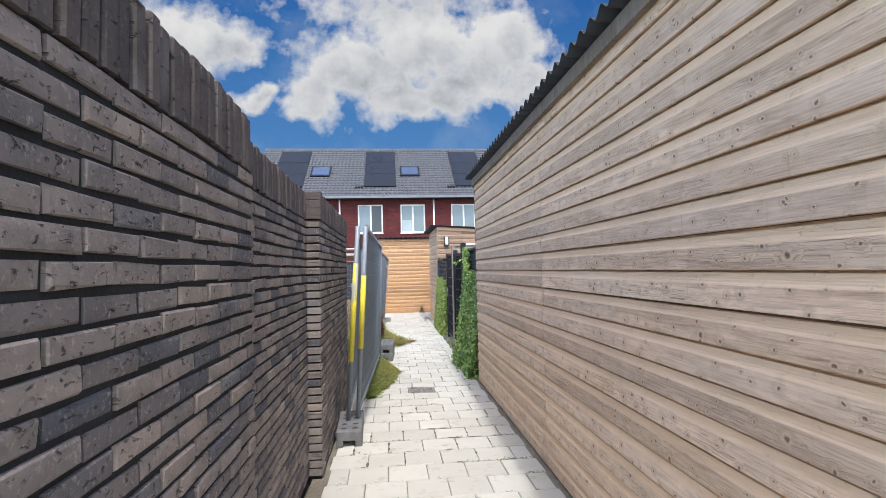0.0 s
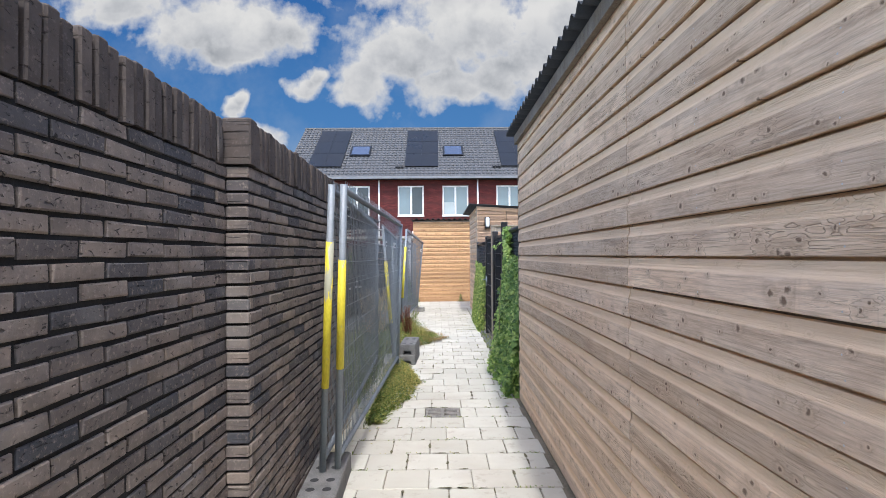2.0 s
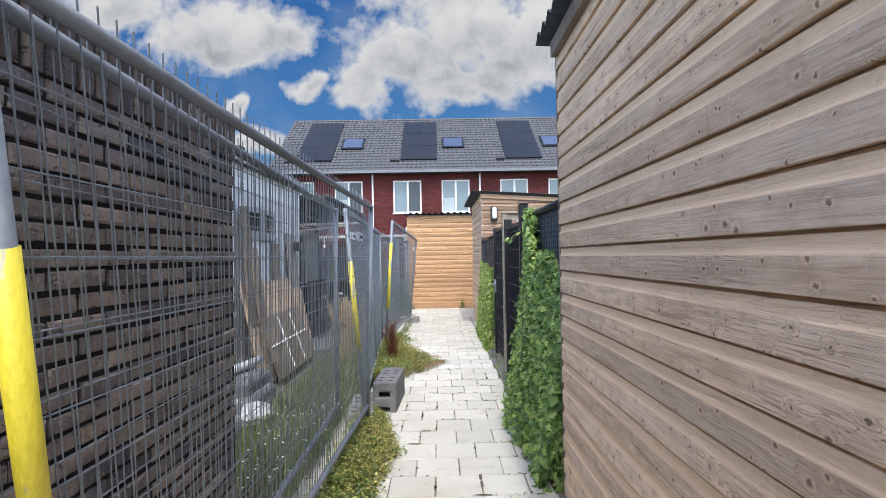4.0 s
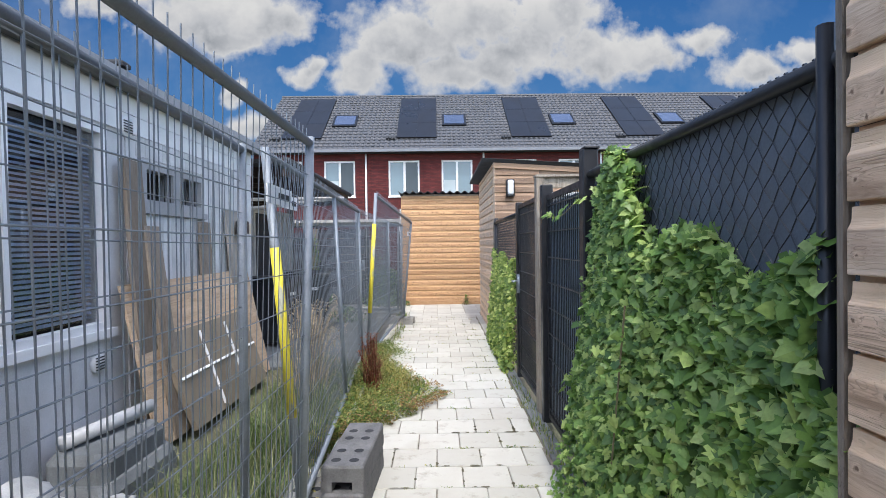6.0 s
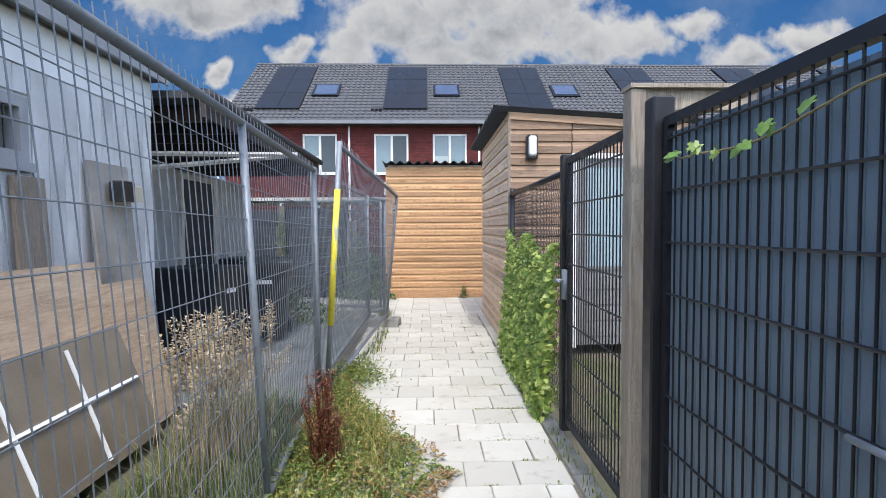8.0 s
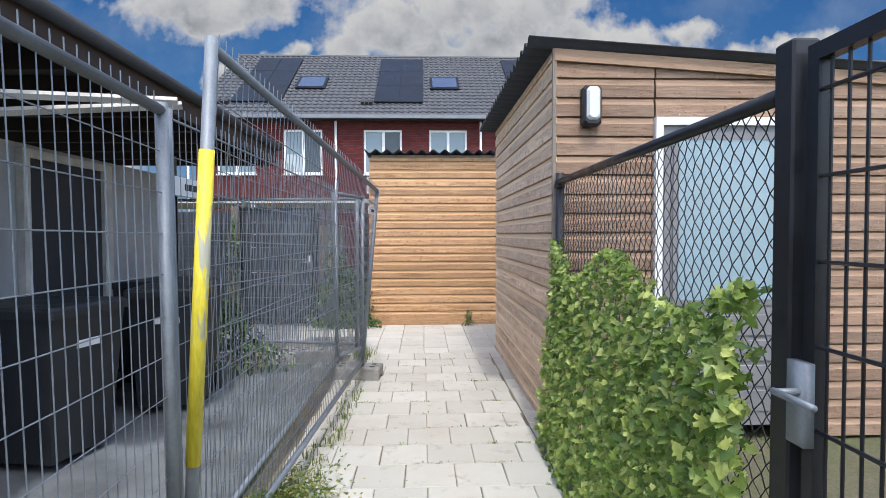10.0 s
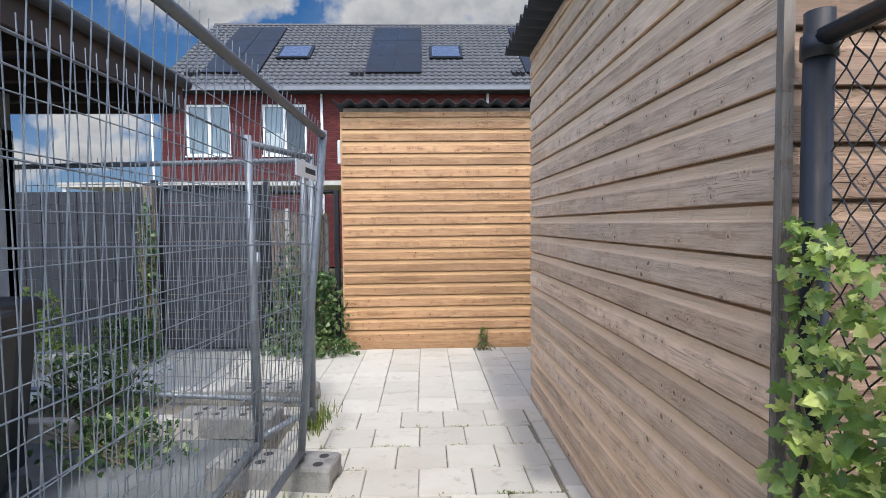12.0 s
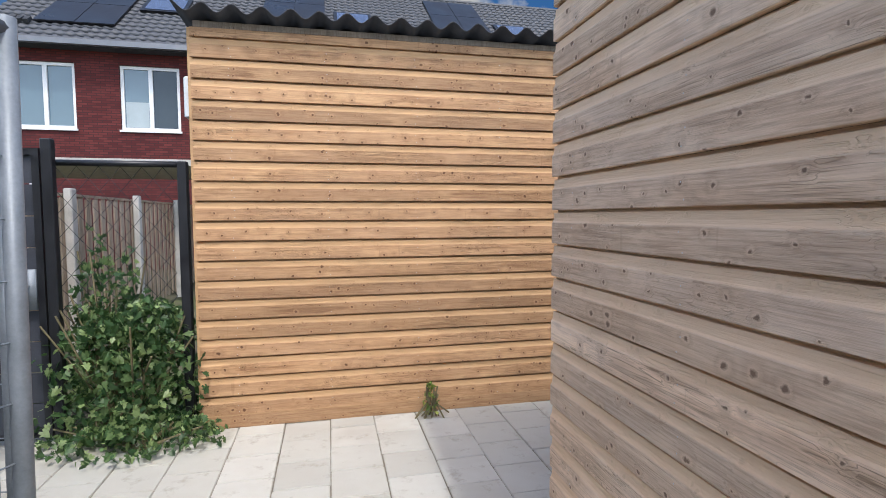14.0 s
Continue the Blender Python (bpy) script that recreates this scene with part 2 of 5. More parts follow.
def paver_mat(name):
    k = Mat(name, 0.85, 0.0, 0.25)
    c = k.coords((1, 1, 1), 19.0)
    n1, n2 = k.noise(c, 5, 5, 0.6), k.noise(c, 160, 4, 0.7)
    world_c = k.nt.nodes.new("ShaderNodeNewGeometry")
    n3 = k.noise(world_c.outputs["Position"], 1.1, 4, 0.6)
    base = k.ramp(k.oi.outputs["Random"], [(0.0, (0.44, 0.43, 0.38)), (0.6, (0.50, 0.49, 0.435)), (1.0, (0.54, 0.53, 0.475))])
    base = k.mix(k.grey(n1, 0.4, 0.75, 0.0, 0.35), base, (0.42, 0.39, 0.33))
    base = k.mix(k.grey(n3, 0.52, 0.70, 0.0, 0.6), base, (0.40, 0.365, 0.31))
    n4 = k.noise(world_c.outputs["Position"], 7.0, 6, 0.7)
    base = k.mix(k.grey(n4, 0.56, 0.70, 0.0, 0.65), base, (0.29, 0.255, 0.20))
    base = k.mix(k.grey(n2, 0.6, 0.8, 0.0, 0.45), base, (0.30, 0.28, 0.25))
    k.color(base)
    k.bump(n2, 0.3, 0.003)
    return k.m


def soil_mat(name, a, b, c):
    k = Mat(name, 0.95, 0.0, 0.2)
    v = k.coords()
    n1, n2 = k.noise(v, 1.2, 5), k.noise(v, 45, 6, 0.7)
    base = k.mix(k.grey(n1, 0.4, 0.62), a, b)
    k.color(k.mix(k.grey(n2, 0.4, 0.75, 0.0, 0.7), base, c))
    k.bump(n2, 0.8, 0.02)
    return k.m


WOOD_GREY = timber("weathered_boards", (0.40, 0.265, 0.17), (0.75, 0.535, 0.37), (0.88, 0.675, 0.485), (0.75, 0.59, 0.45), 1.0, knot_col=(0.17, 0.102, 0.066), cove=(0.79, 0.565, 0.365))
WOOD_ORANGE = timber("fresh_boards", (0.29, 0.15, 0.075), (0.51, 0.30, 0.155), (0.62, 0.39, 0.21), (0.49, 0.30, 0.17), 1.0, knot_col=(0.12, 0.052, 0.026), cove=(0.53, 0.335, 0.17))
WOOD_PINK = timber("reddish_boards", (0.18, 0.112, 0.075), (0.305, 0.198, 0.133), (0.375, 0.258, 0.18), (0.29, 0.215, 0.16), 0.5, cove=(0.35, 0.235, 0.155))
WOOD_OLD = timber("old_planks", (0.13, 0.10, 0.075), (0.22, 0.175, 0.13), (0.30, 0.245, 0.19), (0.25, 0.225, 0.20), 0.3, axis="z")
WOOD_FENCE = timber("brown_pickets", (0.22, 0.16, 0.11), (0.40, 0.31, 0.225), (0.50, 0.40, 0.30), (0.42, 0.345, 0.27), 0.2, axis="z")
PLYWOOD = timber("plywood", (0.34, 0.235, 0.15), (0.53, 0.385, 0.26), (0.63, 0.475, 0.33), (0.48, 0.39, 0.30), 0.15, axis="y")
WOOD_POST = timber("grey_post", (0.26, 0.21, 0.155), (0.38, 0.32, 0.25), (0.48, 0.42, 0.33), (0.42, 0.38, 0.32), 0.3, axis="z")
BRICK = brick_mat("dark_brick", [(0.070, 0.072, 0.082), (0.150, 0.127, 0.117), (0.190, 0.160, 0.143), (0.215, 0.180, 0.158), (0.26, 0.212, 0.178)])
COPING = brick_mat("coping_brick", [(0.060, 0.050, 0.047), (0.085, 0.07, 0.063), (0.11, 0.09, 0.08)])
MORTAR = plain("dark_mortar", (0.013, 0.013, 0.014), 0.95, 0, 0.3, 12, 0.5, 90)
PAVER = paver_mat("concrete_paver")
JOINT = soil_mat("joint_sand", (0.20, 0.175, 0.135), (0.31, 0.275, 0.215), (0.08, 0.075, 0.055))
GROUND = soil_mat("yard_ground", (0.16, 0.14, 0.10), (0.11, 0.13, 0.055), (0.06, 0.06, 0.035))
KERB = plain("kerb_concrete", (0.48, 0.46, 0.42), 0.9, 0, 0.2, 6, 0.4)
KERB_DARK = plain("dark_concrete", (0.20, 0.205, 0.19), 0.9, 0, 0.3, 5, 0.4)
# Dark grey; tone lowered for the floor's shade under the carport.
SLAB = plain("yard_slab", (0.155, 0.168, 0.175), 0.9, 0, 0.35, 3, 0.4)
BLOCK = plain("foot_concrete", (0.15, 0.15, 0.15), 0.9, 0, 0.3, 9, 0.6)
BLOCK_PALE = plain("foot_concrete_pale", (0.27, 0.265, 0.25), 0.9, 0, 0.3, 9, 0.6)
GALV = plain("galvanised_steel", (0.235, 0.265, 0.295), 0.55, 0.35, 0.18, 14, 0.1)
# Darker copy of the steel; the top rails' shadow side is in its colour.
GALV_SHADED = plain("shaded_galvanised_steel", (0.155, 0.172, 0.192), 0.6, 0.3, 0.2, 14, 0.1)
GALV_PALE = plain("bright_galvanised_steel", (0.46, 0.49, 0.50), 0.55, 0.2, 0.18, 14, 0.1)
WIRE = plain("galvanised_wire", (0.21, 0.24, 0.27), 0.55, 0.4, 0.15, 14, 0.05)


def worn_sleeve(name):
    """Yellow plastic that has peeled and greyed in long patches."""
    k = Mat(name, 0.5)
    c = k.coords((9, 9, 1.6), 7.0)
    n, f = k.noise(c, 1.3, 4, 0.6), k.noise(c, 14, 4)
    base = k.ramp(f, [(0.3, (0.60, 0.50, 0.035)), (0.7, (0.78, 0.67, 0.06))])
    k.color(k.mix(k.grey(n, 0.585, 0.62, 0.0, 0.85), base, (0.30, 0.32, 0.31)))
    k.bump(n, 0.2, 0.004)
    return k.m


YELLOW = worn_sleeve("yellow_sleeve")
BLACK_STEEL = plain("black_powder_coat", (0.014, 0.015, 0.018), 0.42, 0, 0.2, 14, 0.1)
GATE_SLAT = plain("slat_plastic", (0.155, 0.21, 0.255), 0.5, 0, 0.12, 5, 0.1)
SCREEN = plain("dark_screen", (0.125, 0.145, 0.172), 0.55, 0, 0.2, 5, 0.2)
DARK_SLAT = plain("dark_slat", (0.042, 0.047, 0.060), 0.55, 0, 0.25, 5, 0.2)
ROOF_SHEET = plain("corrugated_bitumen", (0.040, 0.041, 0.045), 0.8, 0, 0.3, 10, 0.5)
WHITE = plain("white_paint", (0.74, 0.75, 0.76), 0.55, 0, 0.10, 3, 0.15)
WHITE_OLD = plain("chalky_white_paint", (0.57, 0.58, 0.595), 0.75, 0, 0.24, 2.2, 0.4)
GREY_PAINT = plain("grey_paint", (0.30, 0.31, 0.33), 0.6, 0, 0.15, 5, 0.2)
DOOR_GREY = plain("grey_door", (0.19, 0.192, 0.197), 0.45, 0, 0.1, 4, 0.1)
# Near-black for dark parts; also stands for shade in openings and rooms.
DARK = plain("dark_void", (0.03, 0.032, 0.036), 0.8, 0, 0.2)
PLASTIC = plain("bin_plastic", (0.018, 0.022, 0.026), 0.5, 0, 0.2, 6, 0.2)
FROST = plain("frosted_glass", (0.25, 0.35, 0.395), 0.16, 0, 0.06, 2, 0.05)
LAMP_GLASS = plain("opal_diffuser", (0.62, 0.64, 0.66), 0.3, 0, 0.05, 4, 0.05)


def coursed_brick(name, a, b, joint):
    """Far brickwork with its courses and joints, on walls that face along y."""
    k = Mat(name, 0.85, 0.0, 0.2)
    sep = k.nt.nodes.new("ShaderNodeSeparateXYZ")
    k.link(k.tc.outputs["Object"], sep.inputs[0])
    flat = k.nt.nodes.new("ShaderNodeCombineXYZ")
    k.link(sep.outputs["X"], flat.inputs[0]).link(sep.outputs["Z"], flat.inputs[1])
    t = k.nt.nodes.new("ShaderNodeTexBrick")
    k.link(flat.outputs[0], t.inputs["Vector"])
    for key, v in (("Scale", 1.0), ("Mortar Size", 0.009), ("Mortar Smooth", 0.2), ("Brick Width", 0.22), ("Row Height", 0.0625)):
        t.inputs[key].default_value = v
    for key, v in (("Color1", a), ("Color2", b), ("Mortar", joint)):
        t.inputs[key].default_value = (*v, 1)
    stain = k.noise(k.coords(), 1.4, 5)
    k.color(k.mix(k.grey(stain, 0.4, 0.7, 0.0, 0.35), t.outputs["Color"], [v * 0.7 for v in a]))
    k.bump(t.outputs["Fac"], -0.5, 0.01)
    return k.m


RED_BRICK = coursed_brick("red_brick", (0.080, 0.017, 0.018), (0.145, 0.033, 0.030), (0.045, 0.022, 0.022))
TILE = plain("roof_tile", (0.060, 0.065, 0.076), 0.6, 0, 0.25, 1.5, 0.3)
PV = plain("solar_cell", (0.013, 0.014, 0.018), 0.34, 0, 0.2, 0.6, 0.02)
PV_FRAME = plain("solar_frame", (0.012, 0.012, 0.014), 0.4, 0.5)
SKYLIGHT = plain("skylight_glass", (0.055, 0.075, 0.13), 0.18, 0, 0.15, 0.8, 0.0)
WINDOW_DARK = plain("dark_window_pane", (0.03, 0.045, 0.06), 0.04, 0, 0.2, 0.6, 0.0)
ZINC = plain("zinc", (0.20, 0.21, 0.23), 0.5, 0.5, 0.15, 3)
WINDOW = plain("window_pane", (0.10, 0.16, 0.20), 0.03, 0.0, 0.1, 0.6, 0.0)
WINDOW.node_tree.nodes["Principled BSDF"].inputs["Specular IOR Level"].default_value = 1.0
CURTAIN = plain("net_curtain", (0.36, 0.42, 0.44), 0.8, 0, 0.1, 2)
PV.node_tree.nodes["Principled BSDF"].inputs["Specular IOR Level"].default_value = 0.25
IVY = leaf_mat("ivy_leaf", (0.066, 0.145, 0.032), (0.20, 0.345, 0.07), (0.42, 0.54, 0.16))
VINE = leaf_mat("vine_leaf", (0.10, 0.18, 0.035), (0.26, 0.37, 0.07), (0.50, 0.56, 0.16))
SHRUB = leaf_mat("shrub_leaf", (0.035, 0.085, 0.03), (0.085, 0.17, 0.055), (0.30, 0.40, 0.16))
GRASS = leaf_mat("grass_blade", (0.075, 0.14, 0.028), (0.18, 0.25, 0.05), (0.38, 0.35, 0.11))
VERGE = leaf_mat("verge_grass", (0.075, 0.125, 0.04), (0.155, 0.215, 0.075), (0.33, 0.33, 0.17))
DRY_WEED = leaf_mat("dry_weed", (0.20, 0.10, 0.035), (0.33, 0.20, 0.08), (0.45, 0.32, 0.13))
YELLOW_WEED = leaf_mat("yellow_weed", (0.26, 0.23, 0.06), (0.40, 0.36, 0.10), (0.52, 0.46, 0.17))
STRAW = leaf_mat("dry_grass", (0.42, 0.33, 0.20), (0.58, 0.48, 0.32), (0.70, 0.61, 0.45))
RUST = leaf_mat("red_dock", (0.13, 0.040, 0.025), (0.23, 0.078, 0.045), (0.33, 0.15, 0.08))
STEM = plain("stem", (0.20, 0.17, 0.09), 0.8, 0, 0.2, 20)


# ---- clouds, far off ----
CLOUDS = [  # across, up, radius (per unit of distance), squash
    (-0.06, 0.40, 0.13, 0.75), (0.06, 0.44, 0.16, 0.75), (-0.14, 0.34, 0.075, 0.9), (0.02, 0.335, 0.10, 0.6), (0.14, 0.37, 0.12, 0.7),
    (0.22, 0.44, 0.13, 0.8), (-0.44, 0.44, 0.16, 0.5), (-0.34, 0.44, 0.13, 0.55), (-0.41, 0.40, 0.09, 0.35), (-0.60, 0.50, 0.14, 0.5), (-0.40, 0.29, 0.034, 0.7), (-0.385, 0.30, 0.022, 1.0), (-0.255, 0.335, 0.042, 0.6), (-0.235, 0.35, 0.03, 0.7),
    (-0.35, 0.225, 0.07, 0.4), (0.30, 0.37, 0.13, 0.55), (0.40, 0.36, 0.10, 0.5), (0.52, 0.38, 0.07, 0.45), (0.62, 0.33, 0.10, 0.35), (0.74, 0.36, 0.10, 0.4), (-0.85, 0.30, 0.12, 0.4), (-0.62, 0.20, 0.12, 0.3),
    (0.02, 0.62, 0.30, 0.5), (-0.5, 0.75, 0.25, 0.4), (-0.78, 0.12, 0.11, 0.5), (-0.62, 0.15, 0.10, 0.5), (-0.55, 0.23, 0.05, 0.5), (-1.0, 0.2, 0.15, 0.5)]


def cloud_mat():
    k = Mat("cloud", 1.0)
    c = k.coords((0.001, 0.001, 0.001))
    warp = k.nt.nodes.new("ShaderNodeTexNoise")
    warp.inputs["Scale"].default_value, warp.inputs["Detail"].default_value = 9.0, 6
    k.link(c, warp.inputs["Vector"])
    w = k.nt.nodes.new("ShaderNodeVectorMath")
    w.operation = "MULTIPLY_ADD"
    k.link(warp.outputs["Color"], w.inputs[0])
    w.inputs[1].default_value, w.inputs[2].default_value = (0.09, 0, 0.08), (-0.045, 0, -0.04)
    p = k.nt.nodes.new("ShaderNodeVectorMath")
    p.operation = "ADD"
    k.link(c, p.inputs[0]).link(w.outputs[0], p.inputs[1])
    field = shade = None
    for cx, cz, r, q in CLOUDS:
        d = k.nt.nodes.new("ShaderNodeVectorMath")
        d.operation = "SUBTRACT"
        k.link(p.outputs[0], d.inputs[0])
        d.inputs[1].default_value = (cx, 0, cz)
        s = k.nt.nodes.new("ShaderNodeVectorMath")
        s.operation = "MULTIPLY"
        k.link(d.outputs[0], s.inputs[0])
        s.inputs[1].default_value = (1 / r, 0, 1 / (r * q))
        ln = k.nt.nodes.new("ShaderNodeVectorMath")
        ln.operation = "LENGTH"
        k.link(s.outputs[0], ln.inputs[0])
        v = k.math("SUBTRACT", 1.0, ln.outputs["Value"])
        z = k.nt.nodes.new("ShaderNodeSeparateXYZ")
        k.link(s.outputs[0], z.inputs[0])
        low = k.math("MULTIPLY", k.grey(v, 0.0, 0.5, 0.0, 1.0), k.grey(z.outputs["Z"], 0.25, -0.75, 0.0, 1.0))
        field = v if field is None else k.math("MAXIMUM", field, v)
        shade = low if shade is None else k.math("MAXIMUM", shade, low)
    fluff = k.math("ADD", k.math("MULTIPLY", k.noise(c, 17, 8, 0.54), 0.78), k.math("MULTIPLY", k.noise(c, 60, 6, 0.5), 0.22))
    dens = k.math("ADD", field, k.math("MULTIPLY", k.math("SUBTRACT", fluff, 0.52), 1.9))
    alpha = k.grey(dens, -0.06, 0.40, 0.0, 1.0)
    dark = k.math("MULTIPLY", k.math("ADD", k.math("MULTIPLY", shade, 0.85), k.grey(k.noise(c, 12, 6), 0.42, 0.70, 0.0, 0.6)), k.grey(dens, 0.10, 0.75, 0.0, 1.0))
    col = k.ramp(dark, [(0.0, (1.0, 1.0, 1.0)), (0.45, (0.75, 0.77, 0.81)), (1.0, (0.47, 0.50, 0.55))])
    sep = k.nt.nodes.new("ShaderNodeSeparateXYZ")
    k.link(c, sep.inputs[0])
    blue = k.ramp(sep.outputs["Z"], [(0.05, (0.30, 0.52, 0.80)), (0.25, (0.10, 0.30, 0.68)), (0.55, (0.035, 0.17, 0.52))])
    veil = k.grey(k.noise(c, 6, 7, 0.6), 0.45, 0.8, 0.0, 0.35)
    blue = k.mix(veil, blue, (0.62, 0.72, 0.85))
    em = k.nt.nodes.new("ShaderNodeEmission")
    k.link(k.mix(alpha, blue, col), em.inputs["Color"])
    em.inputs["Strength"].default_value = 0.228
    out = next(n for n in k.nt.nodes if n.type == "OUTPUT_MATERIAL")
    k.link(em.outputs[0], out.inputs["Surface"])
    return k.m


g = Geo()
g.add([(-1600, 1000, -10), (1600, 1000, -10), (1600, 1000, 1100), (-1600, 1000, 1100)], [(0, 1, 2, 3)])
single("backdrop", g, cloud_mat(), "blue summer sky with white clouds", "sky", "structure")

# ---- ground and paving ----
g = Geo()
g.add([(-1500, -400, -0.06), (1500, -400, -0.06), (1500, 1600, -0.06), (-1500, 1600, -0.06)], [(0, 1, 2, 3)])
single("ground", g, GROUND, "bare earth with sparse weeds", "ground", "structure")
g = Geo()
g.box(-0.70, 1.12, -3.5, 6.50, -0.055, -0.010)
g.box(-0.70, 0.11, 6.50, 6.81, -0.055, -0.010)
g.box(0.446, 1.12, 6.50, 6.81, -0.055, -0.010)
g.box(-0.70, 1.12, 6.81, 16.78, -0.055, -0.010)
g.box(-5.2, 3.6, 16.78, 18.9, -0.055, -0.010)
single("path_bed", g, JOINT, "sandy joints under the concrete pavers", "path", "structure")
pavement = thing("pavement", 0.2, 0, 0, "pale concrete paving tiles with weedy joints", "pavement", "", "structure")
rp = random.Random(5)


def paver_mesh(w, d):
    return Geo().bevelled(-w / 2, w / 2, -d / 2, d / 2, -0.045, 0.0, 0.006).mesh("paver", PAVER)


FULL, HALF = paver_mesh(0.2945, 0.2925), paver_mesh(0.1445, 0.2925)
CUT = paver_mesh(0.2945, 0.1435)
PLACES = []
for row in range(67):
    y = -3.1625 + 0.2975 * row
    if row % 2:
        PLACES += [(FULL, -0.445 + 0.2995 * i, y) for i in range(5)] + [(HALF, 0.978, y)]
    else:
        PLACES += [(HALF, -0.505, y)] + [(FULL, -0.28 + 0.2995 * i, y) for i in range(5)]
for col in range(29):                                # the cross path at the end, its joints running along
    x = 3.43 - 0.2995 * col
    for i in range(8):
        y = 16.77 + (0.15 if col % 2 else 0.0) + 0.2985 * i
        if y < 18.75:
            PLACES.append((FULL, x, y))
    if col % 2:
        PLACES.append((CUT, x, 16.694))
STRIP = paver_mesh(0.105, 0.2925)
PLACES += [(STRIP, 1.130, 14.16 + 0.2975 * i) for i in range(9)]
PLACES = [p for p in PLACES if not (0.1 < p[1] < 0.5 and abs(p[2] - 6.655) < 0.05)]
for w, x in ((0.098, 0.056), (0.152, 0.526)):        # cut pieces beside the drain
    PLACES.append((paver_mesh(w, 0.2925), x, 6.655))
far_pavers = Geo()
for me, x, y in PLACES:
    m = pose(x + rp.uniform(-0.002, 0.002), y + rp.uniform(-0.002, 0.002), rp.uniform(-0.003, 0.001), rp.uniform(-0.3, 0.3), rp.uniform(-0.3, 0.3), rp.uniform(-0.4, 0.4))
    if 3.3 < y < 18.6 and -0.7 < x < 1.3 and not (y > 16.8 and x > 1.2):
        put("paver", me, pavement, m)
    else:
        w, d = (0.2955 if me in (FULL, CUT) else 0.1455) / 2, (0.0728 if me is CUT else 0.147)
        far_pavers.bevelled(-w, w, -d, d, -0.045, 0.0, 0.006, m)
tagged(part("paving", far_pavers, PAVER, pavement, "pale concrete paving tiles"), kind="stuff")
kerb = thing("kerb", 1.0, 2, 0, "dark grey concrete edging strip under the gates", "kerb", "", "structure")
for i in range(7):
    put("kerb_stone", Geo().bevelled(1.078, 1.19, 7.15 + 0.98 * i, 8.125 + 0.98 * i, -0.05, 0.004, 0.008).mesh("kerb_stone", KERB_DARK), kerb)
grate = thing("drain_grate", 0.27, 6.65, 0, "cast iron drain grate set flush in the paving", "drain")
g = Geo()
for x0, x1, y0, y1 in ((0.113, 0.443, 6.512, 6.537), (0.113, 0.443, 6.773, 6.798), (0.113, 0.138, 6.537, 6.773), (0.418, 0.443, 6.537, 6.773), (0.262, 0.294, 6.537, 6.773)):
    g.box(x0, x1, y0, y1, -0.05, -0.002)
IRON = plain("cast_iron", (0.24, 0.225, 0.21), 0.7, 0.0, 0.3, 20, 0.5)
part("grate_frame", g, IRON, grate)
# Shallow dark sheet; the shade down the drain is put into its colour.
part("drain_well", Geo().box(0.115, 0.441, 6.514, 6.796, -0.058, -0.0505), DARK, grate, "dark sheet for the shade under the bars")
for i in range(5):
    for x0 in (0.138, 0.294):
        part("bar", Geo().box(x0, x0 + 0.124, 6.562 + 0.044 * i, 6.584 + 0.044 * i, -0.03, -0.004), IRON, grate)

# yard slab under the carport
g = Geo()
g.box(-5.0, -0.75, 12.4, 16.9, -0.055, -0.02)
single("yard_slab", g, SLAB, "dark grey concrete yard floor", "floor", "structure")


# ---- brick garden wall ----
wall = thing("wall_west", -0.9, 3, 0, "dark brown brick garden wall with soldier course coping", "wall", "", "structure")
SECTIONS = [(0.29, 2.06, -0.62, 0.209, 0.195), (2.06, 3.985, -0.72, 0.212, 2.160), (3.985, 6.35, -0.62, 0.230, 4.028)]     # from, to, face, pitch, first joint
TOP, COURSE = 1.957, 0.0606
g = Geo()
for y0, y1, x, pitch, first in SECTIONS:
    g.box(-0.92, x - 0.0095, y0, y1, -0.05, TOP + 0.17)
part("mortar", g, MORTAR, wall, "dark recessed mortar")
rb = random.Random(11)


def brick_geo(l, h, d, g=None, at=(0, 0, 0), rough=None):
    """A hand-formed brick, its face towards +x, with soft, uneven edges."""
    g = g or Geo()
    j = (lambda a: rough.uniform(-a, a)) if rough else (lambda a: 0.0)
    b = 0.0042
    ox, oy, oz = at
    outer = [(oy, oz), (oy + l, oz), (oy + l, oz + h), (oy, oz + h)]
    inner = [(oy + b, oz + b), (oy + l - b, oz + b), (oy + l - b, oz + h - b), (oy + b, oz + h - b)]
    p = [(ox - d, y, z) for y, z in outer] + [(ox - b + j(0.0014), y + j(0.003), z + j(0.0034)) for y, z in outer] + [(ox + j(0.0018), y + j(0.003), z + j(0.0034)) for y, z in inner]
    mid = (ox + 0.0008, oy + l * 0.5, oz + h * 0.5)
    p.append(mid)
    f = []
    for k in (0, 4):
        f += [(k + i, k + (i + 1) % 4, k + 4 + (i + 1) % 4, k + 4 + i) for i in range(4)]
    f += [(8 + i, 8 + (i + 1) % 4, 12) for i in range(4)]
    return g.add(p, f)


